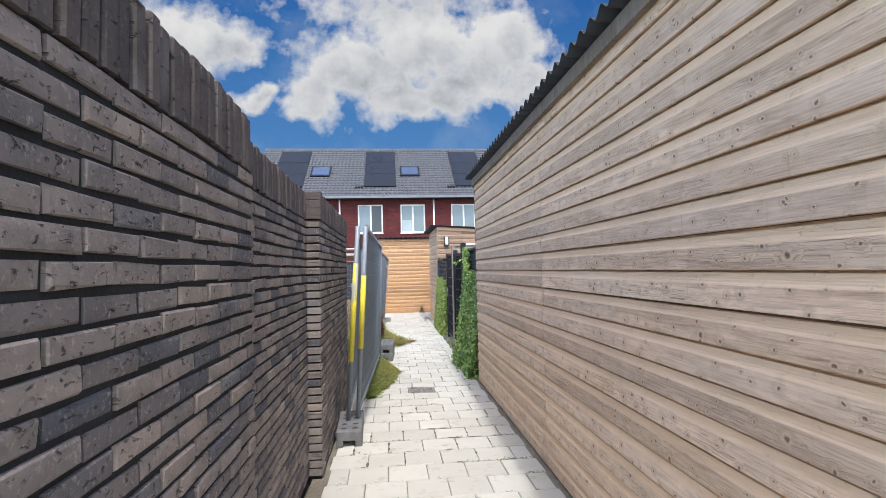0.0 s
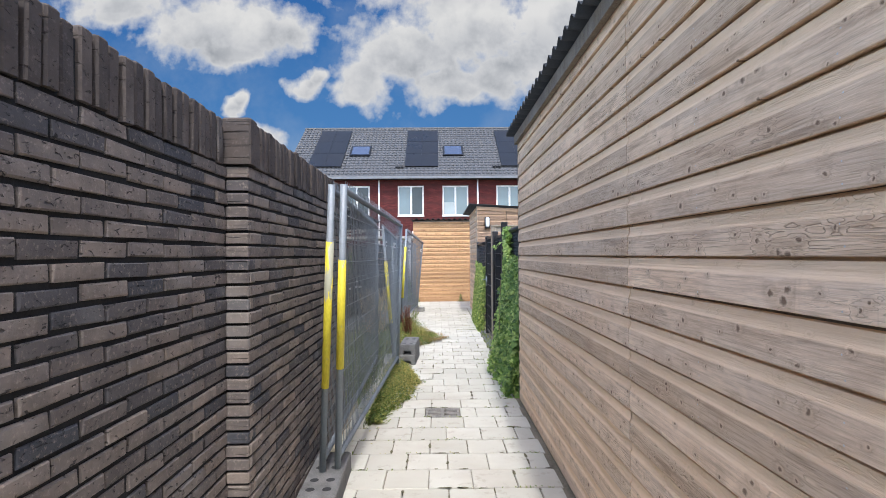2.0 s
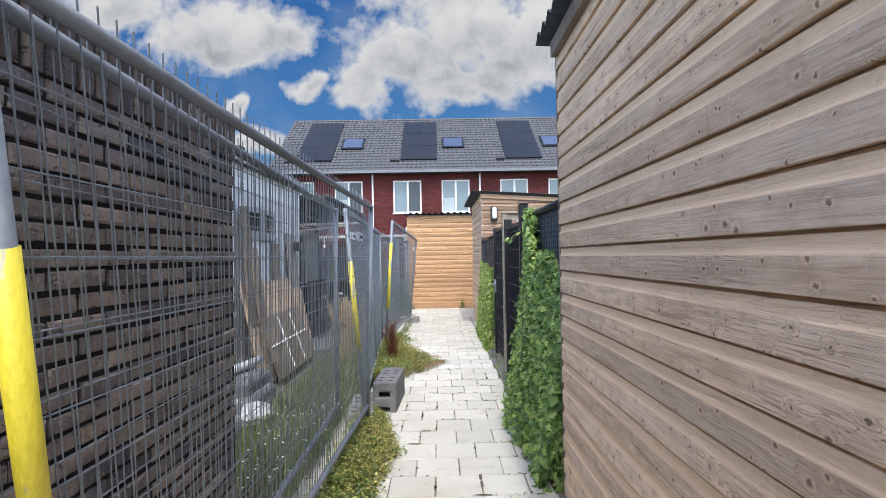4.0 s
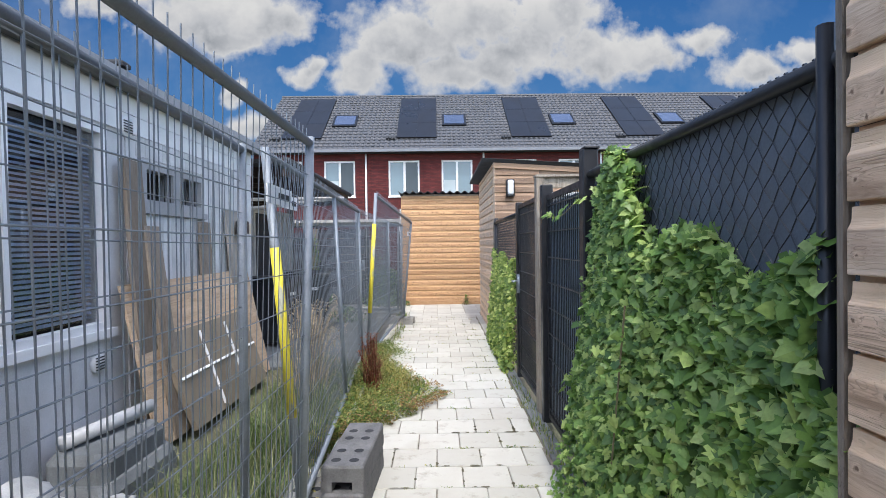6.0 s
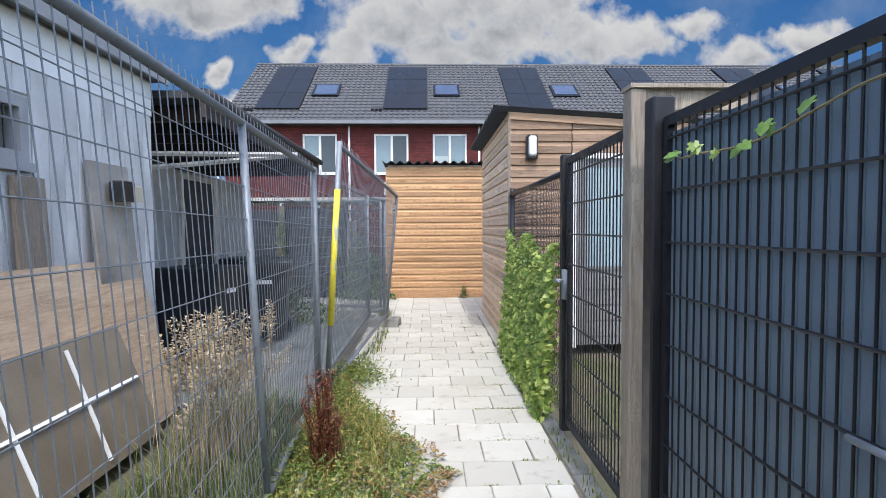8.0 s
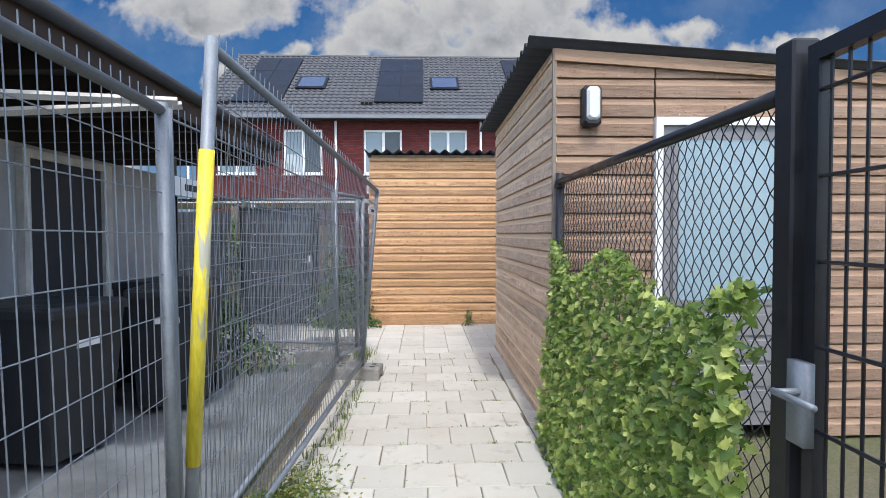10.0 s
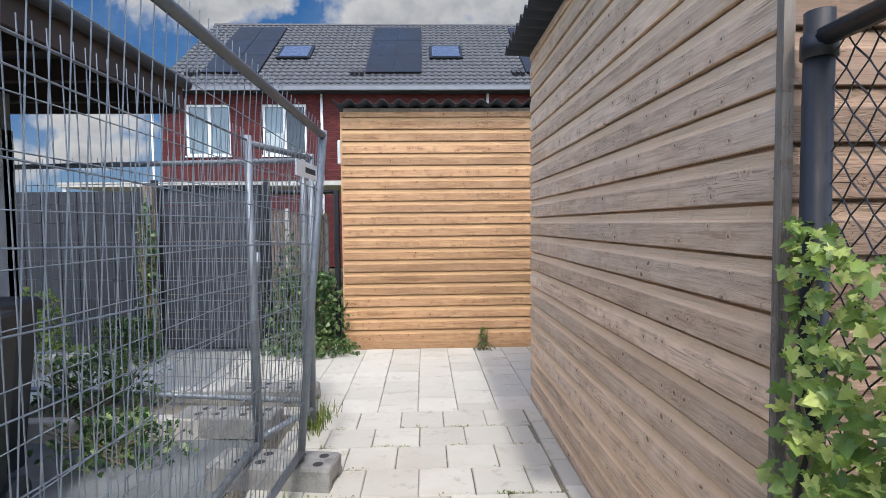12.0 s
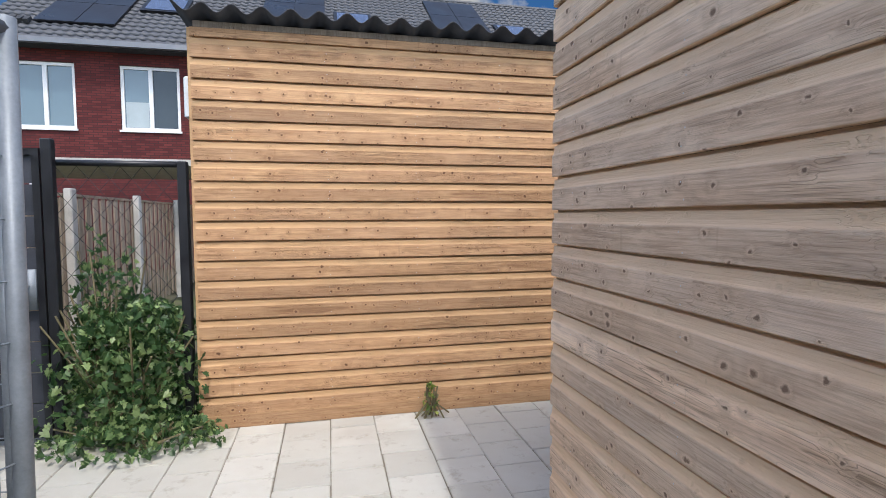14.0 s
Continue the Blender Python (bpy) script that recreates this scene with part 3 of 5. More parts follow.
BRICKS = {pitch: [brick_geo(pitch - 0.0125, 0.0462, 0.10, rough=rb).mesh("brick", BRICK) for _ in range(10)] for _, _, _, pitch, _ in SECTIONS}
rest = Geo()
count = 0
for y0, y1, x, pitch, first in SECTIONS:
    long = pitch - 0.0125
    for c in range(34):
        z = TOP - COURSE * (c + 1) + 0.004
        if z < -0.03:
            break
        y = first + 0.006 - (pitch / 2 if c % 2 else pitch)
        while y < y1 - 0.02:
            a, b = max(y, y0), min(y + long, y1)
            if b - a > 0.03:
                if a == y and b == y + long and count < 300 and 0.75 < a < 4.9 and z > 0.95 - 0.12 * (a - 1.3):
                    put("brick", rb.choice(BRICKS[pitch]), wall, pose(x + rb.uniform(-0.003, 0.003), a, z + rb.uniform(-0.002, 0.002), rb.uniform(-0.5, 0.5), 0, rb.uniform(-0.5, 0.5)))
                    count += 1
                else:
                    brick_geo(b - a, 0.0462, 0.10, rest, (x + rb.uniform(-0.003, 0.003), a, z + rb.uniform(-0.002, 0.002)), rb)
            y += pitch
tagged(part("brickwork", rest, BRICK, wall, "dark brown bricks in running bond"), kind="stuff")
# the pillar's end face, which looks back along the path
g = Geo()
for c in range(34):
    z = TOP - COURSE * (c + 1) + 0.004
    if z > -0.03:
        g.bevelled(-0.73, -0.622, 3.968 + rb.uniform(-0.004, 0.002), 4.06, z, z + 0.0470, 0.006)
tagged(part("pillar_bricks", g, BRICK, wall, "brick end face of the pier"), kind="stuff")
COPE = [Geo().bevelled(-0.145, 0.0, 0.0, 0.0505, 0.0, 0.205, 0.006).mesh("coping_brick", COPING) for _ in range(2)]
for y0, y1, x, pitch, first in SECTIONS:
    y = y0
    while y < y1 - 0.05:
        put("coping_brick", rb.choice(COPE), wall, pose(x + 0.006 + rb.uniform(-0.006, 0.006), y, TOP + rb.uniform(-0.006, 0.006), rb.uniform(-0.8, 0.8), rb.uniform(-0.8, 0.8), rb.uniform(-1.5, 1.5)))
        y += 0.0625
put("pier_cap", Geo().bevelled(-0.74, -0.606, 3.955, 4.045, TOP + 0.002, TOP + 0.214, 0.008).mesh("pier_cap", COPING), wall)


# ---- timber sheds ----
NAIL = plain("nail_steel", (0.62, 0.61, 0.60), 0.4, 0.6)
PROFILE = [(-0.004, 0.0), (0.020, 0.0), (0.0215, 0.002), (0.0215, 0.0785), (0.0203, 0.0815), (0.0157, 0.0880), (0.0127, 0.098), (0.0115, 0.1195), (-0.0025, 0.1200), (-0.0025, 0.13), (-0.004, 0.13)]


def board_mesh(length, mat, pitch, top):
    prof = [(u, min(v * pitch / 0.13, top)) for u, v in PROFILE]
    return Geo().prism(prof, 0, length, lambda u, v, w: (w, u, v)).mesh("board", mat)


def clad(parent, mat, spans, z0, z1, place, seed, pitch):
    """Courses of overlapping boards; place(w, z) gives the pose of a board that starts at w."""
    r = random.Random(seed)
    meshes, nails = {}, Geo()
    for a, b in spans:
        z = z0
        while z < z1 - 0.02:
            top = round(min(pitch, z1 - z), 4)
            key = (a, b, top)
            if key not in meshes:
                meshes[key] = board_mesh(b - a - 0.011, mat, pitch, top)
            put("board", meshes[key], parent, place(a, z) @ pose(0, r.uniform(0, 0.002), r.uniform(-0.0015, 0.0015), r.uniform(-0.5, 0.5), 0, 0))
            w = 0.25
            while top > 0.1 and w < b - a:
                for h in (0.018, 0.066):
                    m = place(a, z) @ pose(w + r.uniform(-0.01, 0.01), 0.0238, h + r.uniform(-0.004, 0.004))
                    nails.add([m @ Vector((0.0028 * math.cos(q * 1.0472), 0, 0.0028 * math.sin(q * 1.0472))) for q in range(6)], [tuple(range(6))])
                w += 0.61
            z += pitch

    tagged(put("nail_heads", nails.mesh("nail_heads", NAIL), parent, None, "small steel nail heads"), kind="stuff")


def sheet_roof(parent, x0, x1, y0, y1, z_at, along_x, wave=0.146, amp=0.024):
    """A corrugated sheet; the waves march along y when the sheet falls along x, else along x."""
    g = Geo()
    if along_x:
        n = int((y1 - y0) / wave * 10)
        for i in range(n + 1):
            y = y0 + (y1 - y0) * i / n
            dz = amp * math.cos(2 * math.pi * (y - y0) / wave)
            g.v += [(x, y, z_at(x, y) + dz + t) for x in (x0, x1) for t in (0.0, 0.006)]
    else:
        n = int((x1 - x0) / wave * 10)
        for i in range(n + 1):
            x = x0 + (x1 - x0) * i / n
            dz = amp * math.cos(2 * math.pi * (x - x0) / wave)
            g.v += [(x, y, z_at(x, y) + dz + t) for y in (y0, y1) for t in (0.0, 0.006)]
    for i in range(n):
        a, b = 4 * i, 4 * i + 4
        g.f += [(a, a + 2, b + 2, b), (a + 1, b + 1, b + 3, a + 3), (a, b, b + 1, a + 1), (a + 2, a + 3, b + 3, b + 2)]
    g.f += [(0, 1, 3, 2), (4 * n, 4 * n + 2, 4 * n + 3, 4 * n + 1)]
    return part("roof_sheet", g, ROOF_SHEET, parent, "dark grey corrugated roof sheet", True)


west = lambda x: (lambda w, z: pose(x, w, z, 0, 0, 90))
south = lambda y: (lambda w, z: pose(-w, y, z, 0, 0, 180))

shed_a = thing("shed", 2.6, 2, 0, "long weathered wooden shed with corrugated roof", "shed")
core = part("wall", Geo().box(1.125, 4.2, 0.02, 7.07, 0.03, 2.79), WOOD_OLD, shed_a)
clad(core, WOOD_GREY, [(0.0, 3.93), (3.93, 7.09)], 0.006, 2.80, west(1.122), 21, 0.1385)
part("corner_trim", Geo().box(1.102, 1.125, 7.092, 7.108, 0.03, 2.77), WOOD_OLD, shed_a)
g = Geo()
g.box(1.06, 1.098, 0.0, 7.05, 2.70, 2.79)
part("fascia", g, WOOD_OLD, shed_a, "brown board under the eave")
sheet_roof(shed_a, 0.985, 4.35, -0.1, 7.13, lambda x, y: 2.83 - 0.05 * (x - 0.985), True)

shed_b = thing("shed", 2.6, 15.5, 0, "wooden garden shed with a grey door and outdoor lamp", "shed")
g = Geo()
g.box(1.215, 1.90, 14.065, 16.90, 0.03, 2.60)
g.box(1.90, 2.94, 14.20, 16.90, 0.03, 2.60)
g.box(2.94, 4.4, 14.065, 16.90, 0.03, 2.50)
core = part("wall", g, WOOD_OLD, shed_b)
# Redder front boards, toned down for the sun; side tone raised for shade.
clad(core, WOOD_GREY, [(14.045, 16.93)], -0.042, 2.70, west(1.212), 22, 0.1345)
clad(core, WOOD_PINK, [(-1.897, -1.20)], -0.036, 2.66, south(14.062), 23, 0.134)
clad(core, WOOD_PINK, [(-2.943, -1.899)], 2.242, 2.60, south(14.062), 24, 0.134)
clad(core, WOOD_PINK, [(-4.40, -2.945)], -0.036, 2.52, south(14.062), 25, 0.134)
part("corner_trim", Geo().box(1.178, 1.205, 14.02, 14.044, 0.03, 2.70), WOOD_OLD, shed_b)
g = Geo()
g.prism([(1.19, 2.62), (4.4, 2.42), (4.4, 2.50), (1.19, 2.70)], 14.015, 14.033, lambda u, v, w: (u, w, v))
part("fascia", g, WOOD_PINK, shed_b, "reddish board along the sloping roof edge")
sheet_roof(shed_b, 1.0, 4.5, 13.96, 16.99, lambda x, y: 2.735 - 0.062 * (x - 1.0), True)
door = part("door_leaf", Geo().box(1.95, 2.89, 14.030, 14.075, 0.06, 2.18), DOOR_GREY, shed_b, "grey painted door leaf")
g = Geo()
for x0, x1, z0, z1 in ((1.90, 1.95, 0.03, 2.235), (2.89, 2.94, 0.03, 2.235), (1.95, 2.89, 2.18, 2.235)):
    g.box(x0, x1, 14.005, 14.120, z0, z1)
part("door_frame", g, WHITE, shed_b, "white door frame")
g = Geo()
for x0, x1, z0, z1 in ((2.03, 2.07, 0.92, 2.12), (2.77, 2.81, 0.92, 2.12), (2.07, 2.77, 0.92, 0.96), (2.07, 2.77, 2.08, 2.12)):
    g.box(x0, x1, 14.018, 14.031, z0, z1)
put("glazing_bead", g.mesh("glazing_bead", DOOR_GREY), door)
put("pane", Geo().box(2.07, 2.77, 14.023, 14.029, 0.96, 2.08).mesh("pane", FROST), door, None, "frosted pale blue glass pane")
for z in (0.16, 0.34, 0.52, 0.70):
    put("panel", Geo().bevelled(2.05, 2.79, 0, 0.15, 0, 0.012, 0.006, pose(0, 14.030, z, 90, 0, 0)).mesh("panel", DOOR_GREY), door)
g = Geo()
g.box(2.825, 2.87, 14.015, 14.030, 1.02, 1.22)
g.tube((2.847, 14.020, 1.14), (2.847, 13.975, 1.14), 0.010)
g.tube((2.855, 13.975, 1.14), (2.73, 13.975, 1.14), 0.010)
put("door_handle", g.mesh("door_handle", GALV), door, None, "brushed metal lever handle")
lamp = thing("wall_lamp", 1.44, 14.030, 2.15, "rectangular outdoor lamp with an opal front, on the shed", "wall lamp")
part("lamp_body", Geo().bevelled(1.375, 1.505, 2.165, 2.44, 0.0, 0.075, 0.02, pose(0, 14.034, 0, 90, 0, 0)), BLACK_STEEL, lamp)
part("diffuser", Geo().bevelled(1.395, 1.488, 2.20, 2.425, 0.07, 0.10, 0.02, pose(0, 14.034, 0, 90, 0, 0)), LAMP_GLASS, lamp, "pale opal diffuser")

shed_c = thing("shed", 1.2, 19.5, 0, "fresh orange-brown wooden shed closing the path", "shed")
core = part("wall", Geo().box(-0.53, 3.6, 18.59, 21.3, 0.02, 2.60), WOOD_OLD, shed_c)
clad(core, WOOD_ORANGE, [(-3.6, 0.555)], 0.0885, 2.62, south(18.585), 31, 0.1303)
part("base_strip", Geo().box(-0.545, 3.6, 18.562, 18.589, 0.0, 0.0875), WOOD_ORANGE, shed_c)
part("corner_trim", Geo().box(-0.562, -0.532, 18.575, 18.62, 0.02, 2.62), WOOD_ORANGE, shed_c)
g = Geo()
g.box(-0.52, 3.6, 18.56, 18.585, 2.622, 2.66)
part("fascia", g, WOOD_OLD, shed_c)
sheet_roof(shed_c, -0.62, 3.7, 18.44, 21.4, lambda x, y: 2.70 - 0.05 * (y - 18.44), False, 0.177, 0.028)


# ---- site fence panels ----
def fence_panel(a_top, a_low, b_top, b_low, label, yellow=(), middle=False, step=0.05, rows=12, rail=0.019):
    """A mobile steel mesh fence panel between two posts, each given by its top and foot."""
    A, a, B, b = (Vector(p) for p in (a_top, a_low, b_top, b_low))
    base = thing("mesh_fence", (a.x + b.x) / 2, (a.y + b.y) / 2, min(a.z, b.z), label, "fence", "mobile fence panels")
    part("post", Geo().tube(a, A, 0.021, 12), GALV, base, "", True)
    part("post", Geo().tube(b, B, 0.021, 12), GALV, base, "", True)
    at = lambda u, v: (a.lerp(b, u)).lerp(A.lerp(B, u), v)
    part("top_rail", Geo().tube(at(0, 0.985), at(1, 0.985), rail, 10), GALV_SHADED, base, "", True)
    part("bottom_rail", Geo().tube(at(0, 0.05), at(1, 0.05), 0.019, 10), GALV, base, "", True)
    if middle:
        part("middle_post", Geo().tube(at(0.53, 0.0), at(0.53, 0.985), 0.019, 10), GALV, base, "", True)
    wires = Geo()
    n = max(3, int((b - a).length / step))
    for i in range(1, n):
        wires.tube(at(i / n, 0.04), at(i / n, 1.015), 0.0020, 4, caps=False)
    for k in range(1, rows):
        v = 0.05 + 0.935 * k / rows
        wires.tube(at(0, v), at(1, v), 0.0022, 4, caps=False)
    tagged(part("wire_mesh", wires, WIRE, base, "welded wire mesh"), kind="stuff")
    for end, z0, z1 in yellow:
        p, q = (a, A) if end == 0 else (b, B)
        part("sleeve", Geo().tube(p.lerp(q, z0), p.lerp(q, z1), 0.0245, 12), YELLOW, base, "bright yellow plastic sleeve", True)
    return base


def foot_block(x, y, z, turn, label, mat):
    """A concrete fence foot with dark discs for its round sockets, and hollow ends."""
    base = thing("concrete_block", x, y, z, label, "fence foot", "concrete fence feet")
    m = pose(x, y, z, 0, 0, turn)
    g = Geo()
    hole = [(0.028 * math.cos(2 * math.pi * i / 10), 0.028 * math.sin(2 * math.pi * i / 10)) for i in range(10)]
    g.bevelled(-0.115, 0.115, -0.34, 0.34, 0.055, 0.14, 0.012, m)
    for x0 in (-0.115, 0.055):
        g.box(x0, x0 + 0.06, -0.34, 0.34, 0.0, 0.056, m)
    g.box(-0.056, 0.056, -0.20, 0.20, 0.0, 0.056, m)
    part("foot_body", g, mat, base)
    # The block is solid; disc colour alone gives the shade in the holes.
    for k, y0 in enumerate((-0.26, -0.13, 0.06, 0.18)):
        for x0 in (-0.05, 0.05):
            g = Geo().add([m @ Vector((x0 + u, y0 + v, 0.1412)) for u, v in hole], [tuple(range(10))])
            part("socket", g, DARK, base, "flat dark disc for the shade in a post socket")
    return base


fence_panel((-0.30, 4.60, 1.95), (-0.425, 5.02, 0.13), (-0.245, 8.46, 1.95), (-0.30, 8.42, 0.10), "galvanised mesh fence panel with a yellow-sleeved post", [(0, 0.385, 0.76)])
fence_panel((-0.37, 4.60, 1.95), (-0.515, 4.97, 0.13), (-0.57, 8.50, 1.93), (-0.58, 8.50, 0.08), "galvanised mesh fence panel behind a second one", [(0, 0.32, 0.82)])
fence_panel((-0.51, 8.64, 1.94), (-0.365, 8.70, 0.06), (-0.63, 12.33, 1.89), (-0.61, 12.33, 0.05), "galvanised mesh fence panel with a leaning post", [(0, 0.29, 0.74)], True)
fence_panel((-0.40, 12.2, 2.07), (-0.53, 12.22, 0.05), (-0.165, 15.56, 1.88), (-0.335, 15.60, 0.08), "galvanised mesh fence panel leaning over the path", [(0, 0.30, 0.82)])
fence_panel((-0.66, 12.42, 1.89), (-0.64, 12.42, 0.06), (-0.60, 15.70, 1.88), (-0.60, 15.72, 0.08), "galvanised mesh fence panel set back from the path", rail=0.005)
fence_panel((-0.63, 15.78, 1.88), (-0.61, 15.80, 0.08), (-0.395, 16.31, 1.86), (-0.42, 16.31, 0.06), "narrow galvanised mesh fence gate")
fence_panel((-0.47, 16.42, 1.86), (-0.49, 16.42, 0.08), (-4.0, 17.05, 1.88), (-4.0, 17.05, 0.08), "galvanised mesh fence panel across the yard")
foot_block(-0.49, 4.97, 0, 2, "dark concrete fence foot under two posts", BLOCK)
foot_block(-0.18, 9.17, 0, -3, "dark concrete fence foot lying on the path edge", BLOCK)
foot_block(-0.18, 9.19, 0.142, -3, "dark concrete fence foot stacked on another", BLOCK)
foot_block(-0.40, 8.78, -0.03, 4, "pale concrete fence foot half in the grass", BLOCK_PALE)
foot_block(-0.48, 15.64, -0.02, 82, "pale worn concrete fence foot", BLOCK_PALE)
foot_block(-1.0, 16.35, -0.01, 84, "pale concrete fence foot in the yard", BLOCK_PALE)
foot_block(-0.85, 16.9, -0.01, 88, "pale concrete fence foot beside the yard bed", BLOCK_PALE)

single("fence_pole", Geo().tube((-0.40, 9.45, 0.035), (-0.42, 11.45, 0.06), 0.021, 12), GALV_PALE, "pale steel pole lying along the fence foot", "pole", "", True)

# fence name plates
for k, (x, y, z, turn) in enumerate(((-0.31, 8.22, 1.66, 90), (-0.50, 9.0, 1.70, 90), (-0.675, 12.62, 1.62, 90), (-0.20, 15.32, 1.65, 86))):
    sign = thing("name_sign", x, y, z, "small white name plate wired to the fence", "sign", "fence name plates")
    m = pose(x, y, z, 0, 0, turn)
    part("plate", Geo().box(-0.16, 0.16, -0.003, 0.003, -0.036, 0.036, m), WHITE, sign)
    for u, w in ((-0.03, 0.030), (0.005, 0.018), (0.027, 0.014), (0.045, 0.018), (0.067, 0.02), (0.091, 0.018), (0.113, 0.018)):
        part("mark", Geo().box(u, u + w, -0.0045, -0.0031, -0.014, 0.012, m), DARK, sign, "dark mark")


# ---- fences along the other side ----
def chain_link(y0, y1, z0, z1, x, wire, cell=0.029):
    """Diamond mesh: bent wires that hook into their neighbours."""
    g = Geo()
    n = int((z1 - z0) / (cell * 1.22))
    m = int((y1 - y0) / cell)
    for i in range(m):
        pts = []
        for k in range(n + 1):
            pts.append((x + (0.003 if k % 2 else -0.003), y0 + cell * (i + ((k + i) % 2)), z0 + (z1 - z0) * k / n))
        for a, b in zip(pts, pts[1:]):
            g.tube(a, b, wire, 4, caps=False)
        pts = []
    return g


screen_fence = thing("screen_fence", 1.2, 8, 0, "black chain-link fence backed with a dark privacy screen", "fence")
part("screen", Geo().box(1.235, 1.243, 7.12, 9.08, 0.02, 1.84), SCREEN, screen_fence, "dark grey plastic privacy screen")
tagged(part("chain_link", chain_link(7.12, 9.06, 0.05, 1.84, 1.222, 0.0023, 0.033), BLACK_STEEL, screen_fence, "black diamond wire mesh"), kind="stuff")
part("top_rail", Geo().tube((1.21, 7.12, 1.85), (1.21, 9.1, 1.85), 0.022, 10), BLACK_STEEL, screen_fence, "", True)
g = Geo()
for i in range(58):
    y = 7.14 + 0.033 * i
    g.path([(1.222, y, 1.84), (1.21, y + 0.010, 1.876), (1.225, y + 0.020, 1.882), (1.222, y + 0.030, 1.86)], 0.0028, 4)
tagged(part("knuckles", g, BLACK_STEEL, screen_fence, "twisted wire ends over the rail"), kind="stuff")
for y in (7.25,):
    part("post", Geo().tube((1.19, y, 0), (1.19, y, 1.93), 0.018, 10), BLACK_STEEL, screen_fence, "", True)

slat_fence = thing("mesh_gate", 1.22, 9.8, 0, "closed dark bar-mesh gate filled with dark slats", "gate")
for y0, y1, z1 in ((9.08, 9.17, 2.0), (10.27, 10.36, 1.93)):
    part("post", Geo().bevelled(1.168, 1.26, y0, y1, 0, z1, 0.008), BLACK_STEEL, slat_fence)
part("post_cap", Geo().bevelled(1.174, 1.266, 9.074, 9.176, 2.0, 2.012, 0.004), BLACK_STEEL, slat_fence)
g = Geo()
g.box(1.205, 1.24, 9.19, 10.26, 1.80, 1.84)
g.box(1.205, 1.24, 9.19, 10.26, 0.05, 0.09)
g.box(1.205, 1.24, 9.19, 9.225, 0.09, 1.80)
g.box(1.205, 1.24, 10.225, 10.26, 0.09, 1.80)
part("gate_frame", g, BLACK_STEEL, slat_fence)
for i in range(20):
    y = 9.228 + 0.0498 * i
    put("slat", Geo().box(1.224, 1.229, y, y + 0.047, 0.092, 1.775).mesh("slat", GATE_SLAT), slat_fence)
    put("bar", Geo().tube((1.214, y, 0.09), (1.214, y, 1.80), 0.0042, 6).mesh("bar", BLACK_STEEL), slat_fence)
for k in range(9):
    z = 0.13 + 0.2025 * k
    put("cross_bar", Geo().tube((1.208, 9.22, z), (1.208, 10.23, z), 0.0052, 6).mesh("cross_bar", BLACK_STEEL), slat_fence)
g = Geo()
g.box(1.19, 1.20, 9.13, 9.17, 0.86, 1.06)
g.tube((1.20, 9.15, 0.96), (1.15, 9.15, 0.96), 0.009)
g.tube((1.15, 9.14, 0.96), (1.15, 9.27, 0.958), 0.009)
part("gate_handle", g, GALV, slat_fence, "bare metal lever handle", True)

frame_post = thing("gate_post", 1.27, 10.6, 0, "grey weathered wooden gate post with a cross board", "post")
part("post", Geo().bevelled(1.17, 1.24, 10.50, 10.60, 0, 2.02, 0.006), WOOD_POST, frame_post)
part("cross_board", Geo().box(1.24, 1.75, 10.52, 10.58, 1.93, 2.02), WOOD_POST, frame_post)
part("top_board", Geo().box(1.165, 1.75, 10.49, 10.61, 2.021, 2.04), WOOD_POST, frame_post)

bar_gate = thing("bar_gate", 1.22, 11.2, 0, "open-mesh black bar gate beside a wooden post", "gate")
part("post", Geo().bevelled(1.18, 1.25, 11.70, 11.77, 0, 1.90, 0.006), BLACK_STEEL, bar_gate)
g = Geo()
g.box(1.20, 1.235, 10.63, 11.68, 1.83, 1.87)
g.box(1.20, 1.235, 10.63, 11.68, 0.06, 0.10)
g.box(1.20, 1.235, 10.63, 10.665, 0.10, 1.83)
g.box(1.20, 1.235, 11.645, 11.68, 0.10, 1.83)
part("gate_frame", g, BLACK_STEEL, bar_gate)
BAR = Geo().tube((0, 0, 0.10), (0, 0, 1.83), 0.0042, 6).mesh("bar", BLACK_STEEL)
for i in range(20):
    put("bar", BAR, bar_gate, pose(1.216, 10.69 + 0.0492 * i, 0))
CROSS = Geo().tube((0, 10.66, 0), (0, 11.65, 0), 0.0052, 6).mesh("cross_bar", BLACK_STEEL)
for k in range(9):
    put("cross_bar", CROSS, bar_gate, pose(1.21, 0, 0.16 + 0.20 * k))
g = Geo()
g.box(1.175, 1.20, 11.64, 11.70, 0.92, 1.12)
g.tube((1.18, 11.66, 1.05), (1.12, 11.66, 1.05), 0.009)
g.tube((1.12, 11.67, 1.05), (1.12, 11.54, 1.05), 0.009)
part("gate_lock", g, GALV, bar_gate, "metal lock with lever handle", True)

vine_fence = thing("chain_link_fence", 1.22, 13, 0, "black chain-link fence running up to the shed", "fence")
tagged(part("chain_link", chain_link(11.78, 13.95, 0.05, 1.77, 1.222, 0.0021, 0.0275), BLACK_STEEL, vine_fence, "black diamond wire mesh"), kind="stuff")
part("top_rail", Geo().tube((1.21, 11.77, 1.78), (1.21, 13.97, 1.78), 0.022, 10), BLACK_STEEL, vine_fence, "", True)
part("post", Geo().tube((1.215, 13.96, 0), (1.215, 13.96, 1.84), 0.03, 12), BLACK_STEEL, vine_fence, "", True)
part("rail_clamp", Geo().tube((1.215, 13.96, 1.74), (1.215, 13.96, 1.79), 0.036, 12), BLACK_STEEL, vine_fence, "", True)


